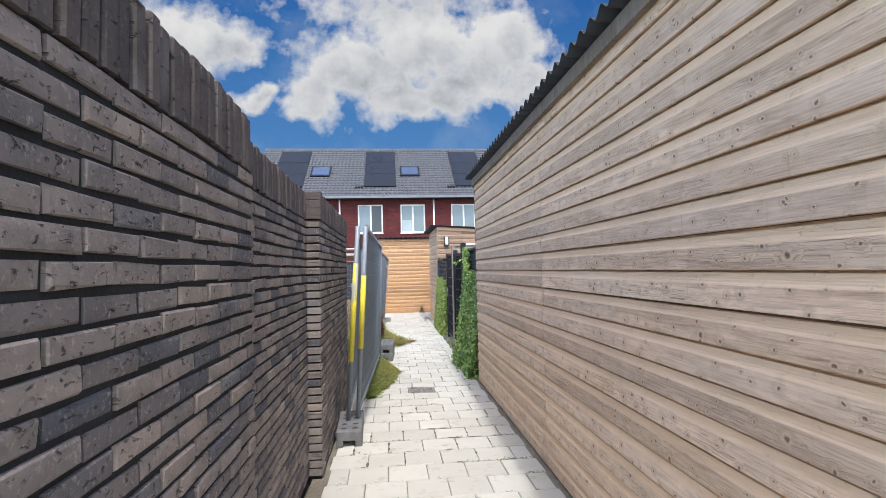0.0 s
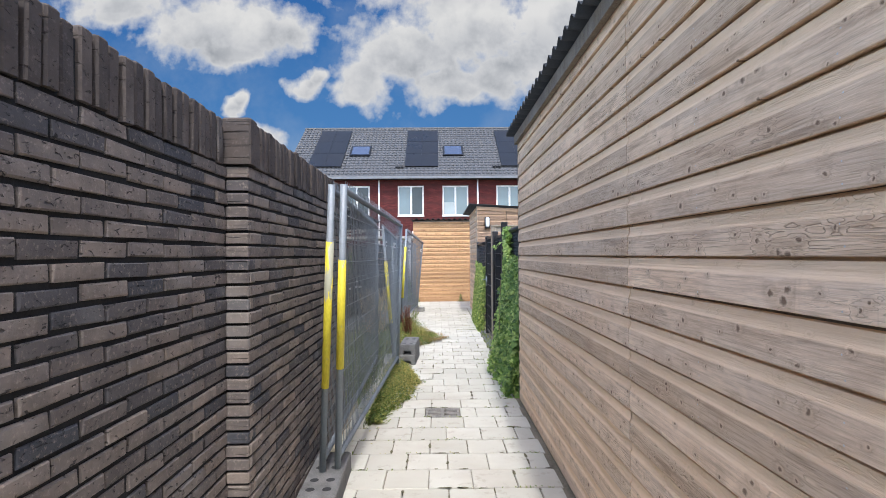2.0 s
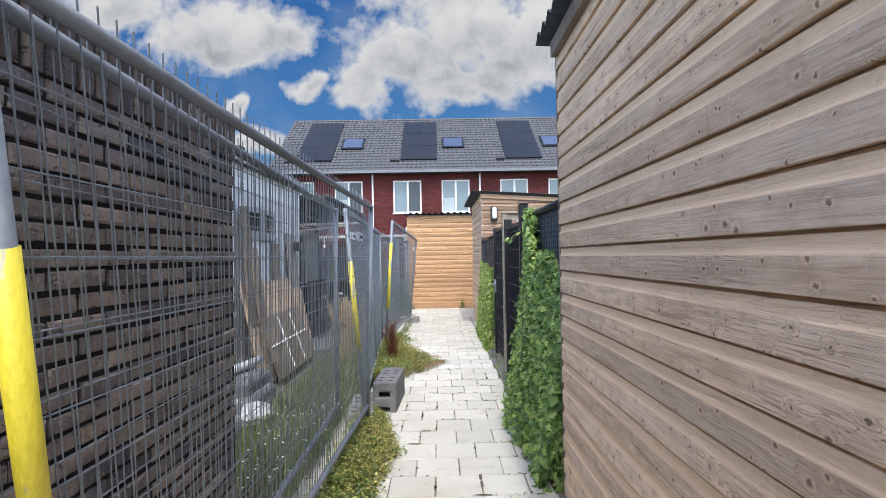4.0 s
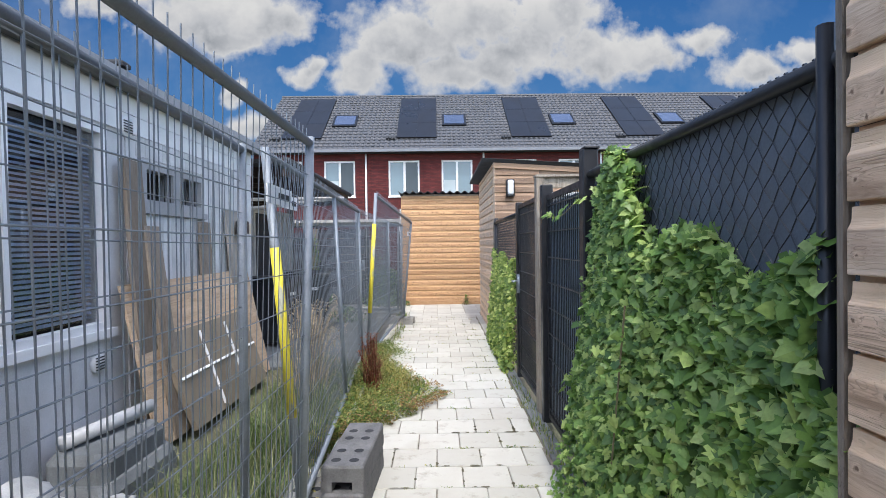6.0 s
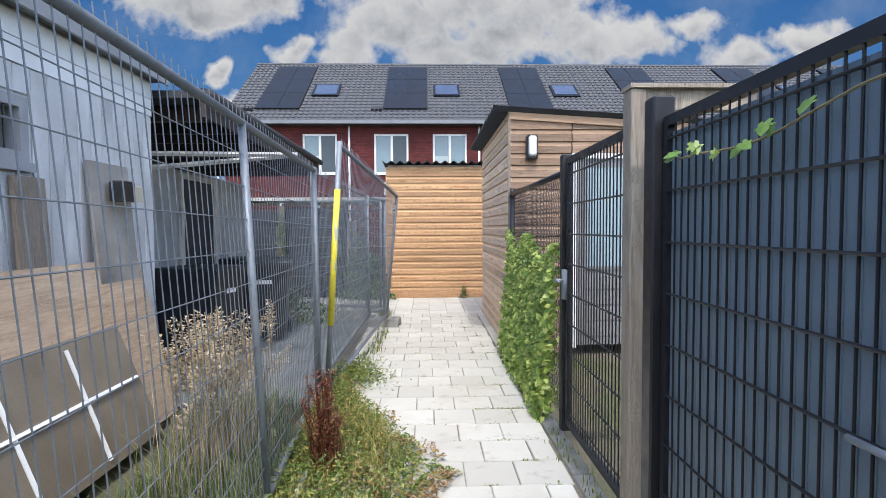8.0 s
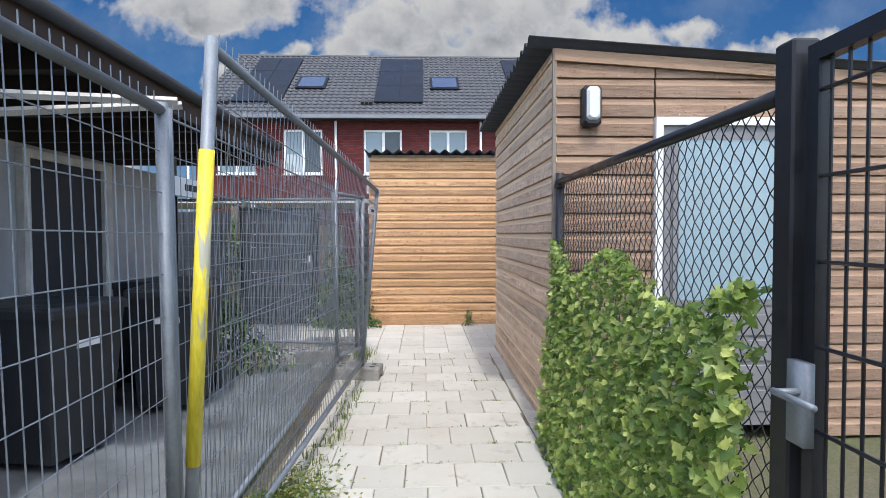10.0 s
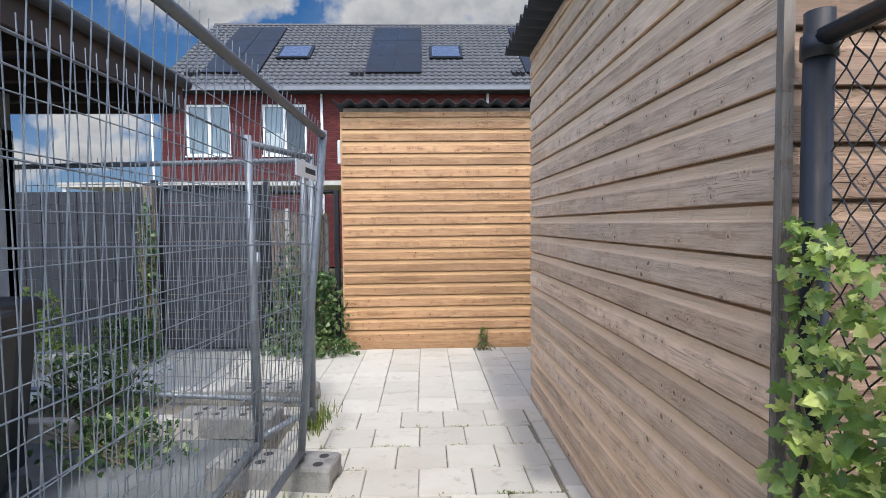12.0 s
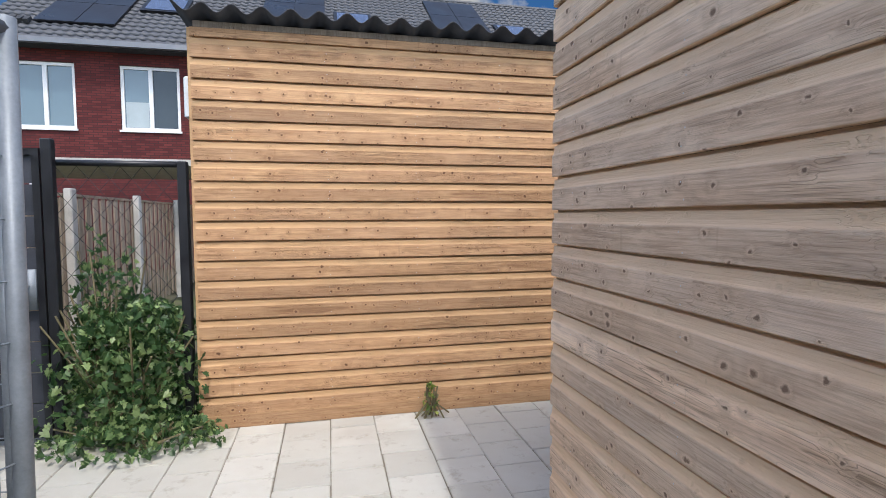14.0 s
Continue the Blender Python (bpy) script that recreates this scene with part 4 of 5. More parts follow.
# ---- climbing plants and weeds ----
LOBES = [(0.0, -0.12), (0.16, -0.42), (0.40, -0.30), (0.30, -0.02), (0.62, 0.06), (0.34, 0.24), (0.30, 0.42), (0.0, 0.85)]
LEAF = LOBES + [(-u, v) for u, v in reversed(LOBES[1:-1])]


def add_leaf(g, p, size, yaw, tilt, spin, fold=0.18):
    """One ivy leaf: a lobed blade with a folded midrib, facing out along -x before it is turned."""
    m = Matrix.Translation(p) @ Euler((0, tilt, yaw)).to_matrix().to_4x4() @ Euler((spin, 0, 0)).to_matrix().to_4x4()
    pts = [m @ Vector((0.0, 0.0, 0.0))]
    for u, v in LEAF:
        pts.append(m @ Vector((abs(u) * fold * size + 0.08 * size * v * v, u * size, v * size)))
    n = len(LEAF)
    g.add(pts, [(0, i + 1, (i + 1) % n + 1) for i in range(n)])


def climber(name, mat, y0, y1, top, depth, count, size, x, label, category, seed, low=0.0, singles=0):
    """A climbing plant on a fence: stems, and leaves in a layer of uneven depth."""
    r = random.Random(seed)
    base = thing(name, x, (y0 + y1) / 2, 0, label, category)
    stems = Geo()
    for _ in range(int((y1 - y0) * 7)):
        y = r.uniform(y0, y1)
        z, pts = 0.0, []
        while z < top(y) * r.uniform(0.8, 1.0):
            pts.append((x - r.uniform(0.0, depth(y, z) * 0.5), y, z))
            y, z = min(max(y + r.uniform(-0.10, 0.10), y0), y1), z + r.uniform(0.08, 0.2)
        if len(pts) > 1:
            stems.path(pts, 0.004, 5)
    tagged(part("stem", stems, STEM, base, "thin brown stems"), kind="stuff")
    leaves = Geo()
    made = 0
    shared = []
    for _ in range(6):
        q = Geo()
        add_leaf(q, (0, 0, 0), 1.0, 0, 0, 0, r.uniform(0.1, 0.3))
        shared.append(q.mesh("leaf", mat))
    for _ in range(count):
        y = r.uniform(y0, y1)
        t = top(y)
        z = low + (t - low) * (1 - r.random() ** 1.25) if r.random() < 0.85 else r.uniform(low, t)
        d = depth(y, z)
        if r.random() > 1.12 - noise.noise((y * 2.3, z * 2.3, seed)) * 0.5 - 0.25:
            continue
        p = (x - d * (r.random() ** 0.55) + 0.02, y, z)
        s = (size(y, z) if callable(size) else size) * r.uniform(0.55, 1.25)
        yaw, tilt, spin = r.gauss(0.75, 0.65), r.gauss(0.68, 0.40), math.pi + r.gauss(0, 0.9)
        if made < singles and r.random() < 0.25:
            put("leaf", r.choice(shared), base, Matrix.Translation((p[0] - 0.02, y, z)) @ Euler((0, tilt, yaw)).to_matrix().to_4x4() @ Euler((spin, 0, 0)).to_matrix().to_4x4() @ Matrix.Scale(s * 1.1, 4))
            made += 1
        else:
            add_leaf(leaves, p, s, yaw, tilt, spin, r.uniform(0.08, 0.3))
    tagged(part("foliage", leaves, mat, base, "dense lobed green leaves"), kind="stuff")
    return base


def blades(g, r, x, y, z, n, h, spread, width=0.006):
    for _ in range(n):
        a, l = r.uniform(0, 6.283), h * r.uniform(0.45, 1.1)
        px, py = x + r.gauss(0, spread), y + r.gauss(0, spread)
        lean = r.uniform(0.1, 0.8) * l
        dx, dy = math.cos(a), math.sin(a)
        w = width * r.uniform(0.6, 1.3)
        sx, sy = -dy * w / 2, dx * w / 2
        p1 = (px + dx * lean * 0.3, py + dy * lean * 0.3, z + l * 0.6)
        p2 = (px + dx * lean, py + dy * lean, z + l * r.uniform(0.75, 1.0))
        g.add([(px - sx, py - sy, z), (px + sx, py + sy, z), (p1[0] + sx * 0.8, p1[1] + sy * 0.8, p1[2]), (p1[0] - sx * 0.8, p1[1] - sy * 0.8, p1[2]), p2], [(0, 1, 2, 3), (3, 2, 4)])


def ivy_top(y):
    if y > 8.95:
        return max(0.9, 1.62 - 2.2 * (y - 8.95))
    if y < 7.25:
        return 1.12
    return 1.43 + 0.08 * math.sin(y * 9.0) + 0.40 * min(1.0, max(0.0, (y - 8.05) / 0.3))


ivy = climber("ivy", IVY, 7.12, 9.12, ivy_top, lambda y, z: 0.07 + 0.24 * max(0.0, 1 - z / 1.4) ** 1.5 + 0.04 * math.sin(y * 4), 10500, lambda y, z: 0.063 - 0.019 * min(1.0, max(0.0, (y - 7.4) / 0.7)) - (0.010 if z < 0.4 else 0), 1.20, "thick green ivy climbing over the screened fence", "ivy", 41, 0.0, 260)
climber("vine", VINE, 11.85, 13.97, lambda y: 1.26 + 0.09 * math.sin(y * 5) + 0.08 * (y > 13.6), lambda y, z: 0.08 + 0.11 * max(0.0, 1 - z / 1.2), 8000, lambda y, z: 0.046 - 0.009 * (z > 1.05) - 0.009 * min(1.0, y - 11.8), 1.20, "bright green climbing vine on the chain-link fence", "climbing plant", 42, 0.0, 60)

def leaflet(g, r, x, y, z, s):
    """One small weed leaf, a folded lozenge that lies nearly level."""
    a, l, w, u = r.uniform(0, 6.283), s * r.uniform(0.6, 1.4), s * r.uniform(0.25, 0.5), r.uniform(-0.3, 0.7)
    c, d = math.cos(a), math.sin(a)
    z = max(z, 0.004)
    g.add([(x, y, z), (x + c * l * 0.5 - d * w, y + d * l * 0.5 + c * w, z + u * l * 0.6 + w * 0.5), (x + c * l, y + d * l, z + u * l), (x + c * l * 0.5 + d * w, y + d * l * 0.5 - c * w, z + u * l * 0.6 + w * 0.5)], [(0, 1, 2), (0, 2, 3)])


rt = random.Random(19)
tendril, tips = Geo(), Geo()
for pts in ([(1.17, 9.02 + 0.13 * i, 1.70 - 0.009 * i + 0.02 * math.sin(i)) for i in range(9)], [(1.15 - 0.01 * i, 8.7 + 0.09 * i, 0.95 - 0.06 * i) for i in range(7)], [(1.02, 8.2 - 0.03 * i, 0.5 + 0.12 * i) for i in range(7)]):
    tendril.path(pts, 0.004, 5)
    for x, y, z in [p for p in pts for _ in range(3)]:
        if rt.random() < 0.65:
            add_leaf(tips, (x - 0.02, y + rt.uniform(-0.03, 0.03), z + rt.uniform(-0.01, 0.03)), rt.uniform(0.03, 0.055), rt.gauss(0.3, 0.6), rt.gauss(0.6, 0.3), math.pi + rt.gauss(0, 0.8))
tagged(part("tendril", tendril, STEM, ivy, "thin bare ivy tendrils"), kind="stuff")
tagged(part("tendril_leaves", tips, IVY, ivy, "small young ivy leaves"), kind="stuff")

rg = random.Random(9)
g = Geo()
for _ in range(7000):                                 # first mound beside the fence
    y = rg.uniform(6.3, 8.95)
    reach = 0.42 * max(0.1, 1 - abs(y - 7.75) / 1.45) ** 0.6 * (1 + 0.35 * noise.noise((y * 4, 0, 5)))
    q = rg.random()
    x = -0.42 + q * reach + max(0.0, rg.gauss(0, 0.035))
    tall = 0.17 * (1 - q ** 2) * (0.6 + 0.9 * abs(noise.noise((x * 7, y * 7, 2)))) * min(1.0, reach / 0.25)
    leaflet(g, rg, x, y, tall * rg.random() ** 0.6, 0.025)
for _ in range(150):
    y = rg.uniform(6.3, 8.95)
    blades(g, rg, -0.40 + rg.random() * 0.30 * max(0.1, 1 - abs(y - 7.75) / 1.45), y, -0.01, 6, 0.17, 0.03, 0.005)
dry = Geo()
for _ in range(1500):
    y = rg.gauss(7.75, 0.55)
    reach = 0.46 * max(0.1, 1 - abs(y - 7.75) / 1.45) ** 0.6
    q = rg.random() ** 0.6
    leaflet(dry, rg, -0.42 + q * reach, y, 0.02 + 0.18 * (1 - q ** 2) * rg.random(), 0.022)
for _ in range(90):
    y = rg.gauss(7.75, 0.5)
    blades(dry, rg, -0.38 + rg.random() * 0.34 * max(0.1, 1 - abs(y - 7.75) / 1.45), y, -0.01, 4, 0.20, 0.03, 0.004)
single("dry_weeds", dry, YELLOW_WEED, "yellowed weed stalks along the fence foot", "weeds", "stuff")
single("weed_clump", g, GRASS, "green and yellowing weeds along the fence foot", "weeds", "stuff")
g = Geo()
for _ in range(13500):                                 # second clump, reaching into the path
    y = rg.uniform(9.5, 13.0)
    reach = 0.92 * max(0.06, 1 - abs(y - 11.1) / 1.45) ** 0.8 * (1 + 0.25 * noise.noise((y * 5, 0, 3)))
    x = -0.55 + rg.random() ** 1.2 * reach
    leaflet(g, rg, x, y, rg.random() * 0.19 * max(0.12, 1 - (x + 0.55) / 1.0), 0.027)
for _ in range(420):
    y = rg.uniform(9.5, 12.8)
    blades(g, rg, -0.52 + rg.random() ** 1.5 * 0.7 * max(0.06, 1 - abs(y - 11.1) / 1.45), y, -0.01, 7, 0.14, 0.03, 0.006)
for _ in range(1600):                                 # a low tuft past the bend of the fence
    y = rg.gauss(13.05, 0.22)
    x = -0.52 + abs(rg.gauss(0, 0.17))
    leaflet(g, rg, x, y, rg.random() * 0.13 * max(0.1, 1 - (x + 0.52) / 0.45), 0.025)
brown = Geo()
for _ in range(2300):                                 # its dried-out patches
    y = rg.gauss(10.7, 0.55) if rg.random() < 0.6 else rg.uniform(9.6, 12.6)
    reach = 1.0 * max(0.06, 1 - abs(y - 11.1) / 1.5) ** 0.8
    x = -0.55 + reach * (1 - 0.6 * rg.random() ** 1.5)
    if noise.noise((x * 4, y * 4, 7)) > -0.05:
        leaflet(brown, rg, x, y, 0.02 + rg.random() * 0.18 * max(0.15, 1 - (x + 0.55) / 1.0), 0.024)
dry = Geo()
for _ in range(330):
    y = rg.gauss(11.5, 0.55)
    blades(dry, rg, -0.50 + rg.random() * 0.62 * max(0.1, 1 - abs(y - 11.3) / 1.4), y, -0.01, 5, 0.22, 0.03, 0.004)
single("dry_weeds", dry, YELLOW_WEED, "yellowed grass stalks among the weeds", "weeds", "stuff")
single("dry_weeds", brown, DRY_WEED, "brown dried-out patches among the weeds", "weeds", "stuff")
single("weed_clump", g, GRASS, "ragged half-dry weeds spreading over the paving", "weeds", "stuff")
g = Geo()
for _ in range(900):                                  # behind the fence
    x, y = rg.uniform(-1.25, -0.55), rg.uniform(7.0, 12.3)
    blades(g, rg, x, y, -0.05, 9, 0.22 + 0.24 * max(0.0, noise.noise((x * 3, y * 2, 1)) + 0.3), 0.05)
single("grass_verge", g, VERGE, "tall unmown grass behind the fence", "grass", "stuff")
g = Geo()
for _ in range(60):
    x, y = rg.gauss(-0.95, 0.10), rg.gauss(11.2, 0.2)
    blades(g, rg, x, y, -0.05, 6, 0.55, 0.04, 0.004)
for _ in range(115):                                  # stalks with feathery heads
    x, y, h = rg.gauss(-0.93, 0.10), rg.gauss(11.2, 0.22), rg.uniform(0.60, 0.98)
    lx, ly = rg.gauss(0, 0.10), rg.gauss(0, 0.10)
    at = lambda u: (x + lx * u * u, y + ly * u * u, -0.05 + h * u)
    g.path([at(0.0), at(0.35), at(0.7), at(1.0)], 0.0016, 4)
    for k in range(26):
        u = 0.80 + 0.20 * k / 26
        px, py, pz = at(u)
        leaflet(g, rg, px + rg.gauss(0, 0.008), py + rg.gauss(0, 0.008), pz, 0.027)
single("dry_grass", g, STRAW, "tall straw-coloured dry grass behind the fence", "grass", "stuff")
g = Geo()
for _ in range(14):
    blades(g, rg, rg.gauss(-0.31, 0.035), rg.gauss(11.15, 0.05), -0.02, 6, 0.46, 0.03, 0.008)
for _ in range(16):                                   # seed stalks
    x, y, h = rg.gauss(-0.31, 0.04), rg.gauss(11.15, 0.05), rg.uniform(0.38, 0.62)
    lx = rg.gauss(-0.02, 0.06)
    g.path([(x, y, -0.02), (x + lx * 0.4, y, h * 0.5), (x + lx, y, h)], 0.003, 5)
    for k in range(75):
        u = rg.uniform(0.45, 1.0)
        leaflet(g, rg, x + lx * u * u + rg.gauss(0, 0.010), y + rg.gauss(0, 0.010), h * u, 0.020)
single("dock_plant", g, RUST, "withered rust-red dock plant in the weeds", "weed", "stuff")
g = Geo()
for _ in range(150):                                  # weeds along gate and shed foot
    blades(g, rg, 1.12 + rg.gauss(0, 0.03), rg.uniform(7.2, 11.7), -0.01, 5, 0.07, 0.02)
for _ in range(60):
    blades(g, rg, -0.36 + rg.gauss(0, 0.05), rg.uniform(13.2, 15.4), -0.01, 5, 0.10, 0.03)
for _ in range(40):
    blades(g, rg, -0.42 + rg.gauss(0, 0.05), rg.gauss(16.4, 0.12), -0.01, 6, 0.16, 0.03)
for _ in range(420):                                   # tufts in the joints between pavers
    y = -3.0138 + 0.2975 * rg.randrange(20, 66)
    x = rg.uniform(-0.5, 0.98) if rg.random() < 0.5 else rg.choice((-0.40, 0.90)) + rg.gauss(0, 0.10)
    for _ in range(rg.randrange(1, 4)):
        blades(g, rg, x + rg.gauss(0, 0.04), y, -0.012, 5, 0.024, 0.006, 0.006)
        leaflet(g, rg, x + rg.gauss(0, 0.03), y, 0.003, 0.016)
dirt = Geo()
for _ in range(260):
    row = rg.randrange(24, 45)
    y = -3.0138 + 0.2975 * row
    x, turn = rg.uniform(-0.55, 1.05), 0.0
    if rg.random() < 0.55:                            # on the short joints across the rows
        x = (0.004 if row % 2 == 0 else 0.17) + 0.2995 * rg.randrange(-2, 4)
        y, turn = y + rg.uniform(0.03, 0.27), math.pi / 2
    l, w, n = rg.uniform(0.012, 0.06) * rg.uniform(0.4, 1.2), rg.uniform(0.004, 0.012), 9
    pts = []
    for i in range(n):
        q = 2 * math.pi * i / n
        u, v = l * math.cos(q) * rg.uniform(0.7, 1.2), w * math.sin(q) * rg.uniform(0.6, 1.5)
        pts.append((x + u * math.cos(turn) - v * math.sin(turn), y + u * math.sin(turn) + v * math.cos(turn), 0.0045))
    dirt.add(pts, [tuple(range(n))])
single("joint_moss", dirt, soil_mat("dark_moss", (0.15, 0.135, 0.095), (0.19, 0.175, 0.11), (0.07, 0.065, 0.045)), "dark moss and soil caught in the paving joints", "moss", "stuff")
single("joint_weeds", g, GRASS, "small weeds growing in the paving edges", "weeds", "stuff")


g = Geo()
for _ in range(90):                                   # daisies in the long grass
    x, y, z, s = rg.uniform(-1.0, -0.5), rg.uniform(7.0, 8.6), rg.uniform(0.08, 0.28), 0.012
    a = [(x + s * math.cos(k * 1.047) * (1 if k % 2 else 0.6), y + s * math.sin(k * 1.047) * (1 if k % 2 else 0.6), z + 0.004 * (k % 2)) for k in range(6)]
    g.add(a, [tuple(range(6))])
single("daisies", g, WHITE, "tiny white flowers in the long grass", "flowers", "stuff")


# ---- terraced houses across the end ----
BAY = 5.46
HX0, HX1, HY, EAVE, RIDGE_Y, RIDGE = -1.5 * BAY, 4.5 * BAY, 30.11, 5.80, 35.0, 9.72
house = thing("terraced_houses", 5, 33, 0, "row of dark red brick houses with grey tiled roof", "house")
g = Geo()
spans = []
for k in range(-1, 5):
    for s in (-1, 1):
        c = BAY * k + s * 1.235
        spans.append((c - 0.72, c + 0.72))
spans.sort()
Z0, Z1 = 3.70, 5.37
prev = HX0
for a, b in spans:
    g.box(prev, a, HY, HY + 0.3, 0, EAVE)
    g.box(a, b, HY, HY + 0.3, 0, Z0)
    g.box(a, b, HY, HY + 0.3, Z1, EAVE)
    prev = b
g.box(prev, HX1, HY, HY + 0.3, 0, EAVE)
g.box(HX0, HX0 + 0.3, HY + 0.3, HY + 9.8, 0, EAVE)
g.box(HX1 - 0.3, HX1, HY + 0.3, HY + 9.8, 0, EAVE)
g.box(HX0 + 0.3, HX1 - 0.3, HY + 9.5, HY + 9.8, 0, EAVE)
put("wall", g.mesh("wall", RED_BRICK, False, True), house, None, "dark red brick wall")
for k, (a, b) in enumerate(spans):
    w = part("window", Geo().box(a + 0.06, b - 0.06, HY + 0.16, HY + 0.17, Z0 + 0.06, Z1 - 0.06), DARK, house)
    f = Geo()
    mid = (a + b) / 2 + (0.0 if k % 2 else 0.02)
    for x0, x1, z0, z1 in ((a, a + 0.08, Z0, Z1), (b - 0.08, b, Z0, Z1), (a + 0.08, b - 0.08, Z1 - 0.08, Z1), (a + 0.08, b - 0.08, Z0, Z0 + 0.08), (mid - 0.05, mid + 0.05, Z0 + 0.08, Z1 - 0.08)):
        f.box(x0, x1, HY + 0.05, HY + 0.13, z0, z1)
    put("window_frame", f.mesh("window_frame", WHITE), w, None, "white window frame")
    put("pane", Geo().box(a + 0.08, mid - 0.05, HY + 0.095, HY + 0.10, Z0 + 0.08, Z1 - 0.08).mesh("pane", WINDOW), w)
    put("pane", Geo().box(mid + 0.05, b - 0.08, HY + 0.095, HY + 0.10, Z0 + 0.08, Z1 - 0.08).mesh("pane", WINDOW_DARK if k % 4 in (1, 2) else WINDOW), w)
    if k % 2:
        put("curtain", Geo().box(a + 0.10, mid - 0.07, HY + 0.088, HY + 0.093, Z0 + 0.09, Z0 + 0.75).mesh("curtain", CURTAIN), w, None, "pale net curtain")
    put("window_sill", Geo().box(a - 0.03, b + 0.03, HY - 0.05, HY + 0.05, Z0 - 0.05, Z0).mesh("window_sill", WHITE), w)
SLOPE = math.atan2(RIDGE - EAVE, RIDGE_Y - 29.75)
up = lambda s, lift=0.0: (29.75 + s * math.cos(SLOPE) - lift * math.sin(SLOPE), EAVE + s * math.sin(SLOPE) + lift * math.cos(SLOPE))
LENGTH = (RIDGE_Y - 29.75) / math.cos(SLOPE)
g = Geo()
y1, z1 = up(LENGTH)
g.prism([(29.85, EAVE - 0.02), (RIDGE_Y, RIDGE - 0.08), (2 * RIDGE_Y - 29.85, EAVE - 0.02)], HX0, HX1, lambda u, v, w: (w, u, v))
roof = part("roof", g, TILE, house, "grey concrete tile roof")
rows_geo = Geo()
ROWS_N = 20
cols = int((HX1 - HX0) / 0.235)
for r in range(ROWS_N):
    s0, s1 = LENGTH * r / ROWS_N, LENGTH * (r + 1.04) / ROWS_N
    n0 = len(rows_geo.v)
    k = cols * 4
    for i in range(k + 1):
        x = HX0 - 0.06 + (HX1 - HX0 + 0.12) * i / k
        dz = 0.022 * math.sin(math.pi * 2 * i / 4 + 0.6)
        for s, lift in ((s0, 0.055 + dz), (s1, 0.012 + dz), (s0, 0.0)):
            y, z = up(s, lift)
            rows_geo.v.append((x, y, z))
    for i in range(k):
        a, b = n0 + 3 * i, n0 + 3 * i + 3
        rows_geo.f += [(a, b, b + 1, a + 1), (a, a + 2, b + 2, b)]
ob = put("roof_tiles", rows_geo.mesh("roof_tiles", TILE, True), roof, None, "rows of grey interlocking tiles")
tagged(ob, kind="stuff")
g = Geo()
g.tube((HX0 - 0.08, RIDGE_Y, RIDGE + 0.0), (HX1, RIDGE_Y, RIDGE + 0.0), 0.10, 8)
put("ridge", g.mesh("ridge", TILE), roof)
g = Geo()
g.box(HX0 - 0.1, HX1, 29.60, 29.74, EAVE - 0.10, EAVE + 0.03)
part("gutter", g, ZINC, house, "pale zinc gutter")
g = Geo()
g.box(HX0 - 0.1, HX1, 29.74, HY, EAVE - 0.12, EAVE - 0.03)
part("eave_board", g, DARK, house)
for k in range(-1, 5):
    x = BAY * k - 2.99 + (0.0)
    part("downpipe", Geo().tube((x, HY - 0.06, 0), (x, HY - 0.06, EAVE - 0.1), 0.045, 8), WHITE, house, "white rain pipe", True)


def on_roof(x0, x1, s0, s1, lift, thick):
    p = []
    for l in (lift, lift + thick):
        for s in (s0, s1):
            for x in (x0, x1):
                p.append((x, *up(s, l)))
    return Geo().add(p, [(0, 2, 3, 1), (4, 5, 7, 6), (0, 1, 5, 4), (2, 6, 7, 3), (0, 4, 6, 2), (1, 3, 7, 5)])


for k in range(-1, 5):
    c = BAY * k
    array = part("solar_frame", on_roof(c - 1.60 + 0.0, c + 0.30, 1.05, 5.95, 0.08, 0.03), PV_FRAME, house, "black solar panels")
    for i in range(2):
        for j in range(3):
            x0, s0 = c - 1.60 + 0.955 * i, 1.06 + 1.635 * j
            put("panel", on_roof(x0 + 0.012, x0 + 0.94, s0 + 0.01, s0 + 1.62, 0.112, 0.012).mesh("panel", PV), array)
    sky_w = part("skylight", on_roof(c + 0.58, c + 1.78, 2.45, 3.75, 0.05, 0.07), PV_FRAME, house, "roof window with a dark frame")
    put("pane", on_roof(c + 0.68, c + 1.68, 2.57, 3.63, 0.122, 0.01).mesh("pane", SKYLIGHT), sky_w)
    for i in range(3):
        part("roof_vent", on_roof(c - 2.1 + 0.16 * i, c - 1.98 + 0.16 * i, 0.95, 1.2, 0.05, 0.1), DARK, house)

# ---- white outbuilding behind the fence ----
hut = thing("outbuilding", -3.5, 9, 0, "low white clad outbuilding under repair", "building")
FX = -2.0
g = Geo()
WY0, WY1, WZ0, WZ1 = 8.05, 9.75, 0.90, 2.30
SY0, SY1, SZ0, SZ1 = 10.15, 11.2, 1.78, 2.14
g.box(FX - 0.2, FX, 4.9, WY0, -0.05, 2.62)
g.box(FX - 0.2, FX, WY0, WY1, -0.05, WZ0)
g.box(FX - 0.2, FX, WY0, WY1, WZ1, 2.62)
g.box(FX - 0.2, FX, WY1, SY0, -0.05, 2.62)
g.box(FX - 0.2, FX, SY0, SY1, -0.05, SZ0)
g.box(FX - 0.2, FX, SY0, SY1, SZ1, 2.62)
g.box(FX - 0.2, FX, SY1, 12.55, -0.05, 2.62)
g.box(-6.0, FX - 0.2, 12.35, 12.55, -0.05, 2.62)
g.box(-6.0, FX - 0.2, 4.9, 5.1, -0.05, 2.62)
g.box(-6.0, -5.8, 5.1, 12.35, -0.05, 2.62)
wall_w = put("wall", g.mesh("wall", WHITE_OLD, False, True), hut, None, "chalky white painted wall")
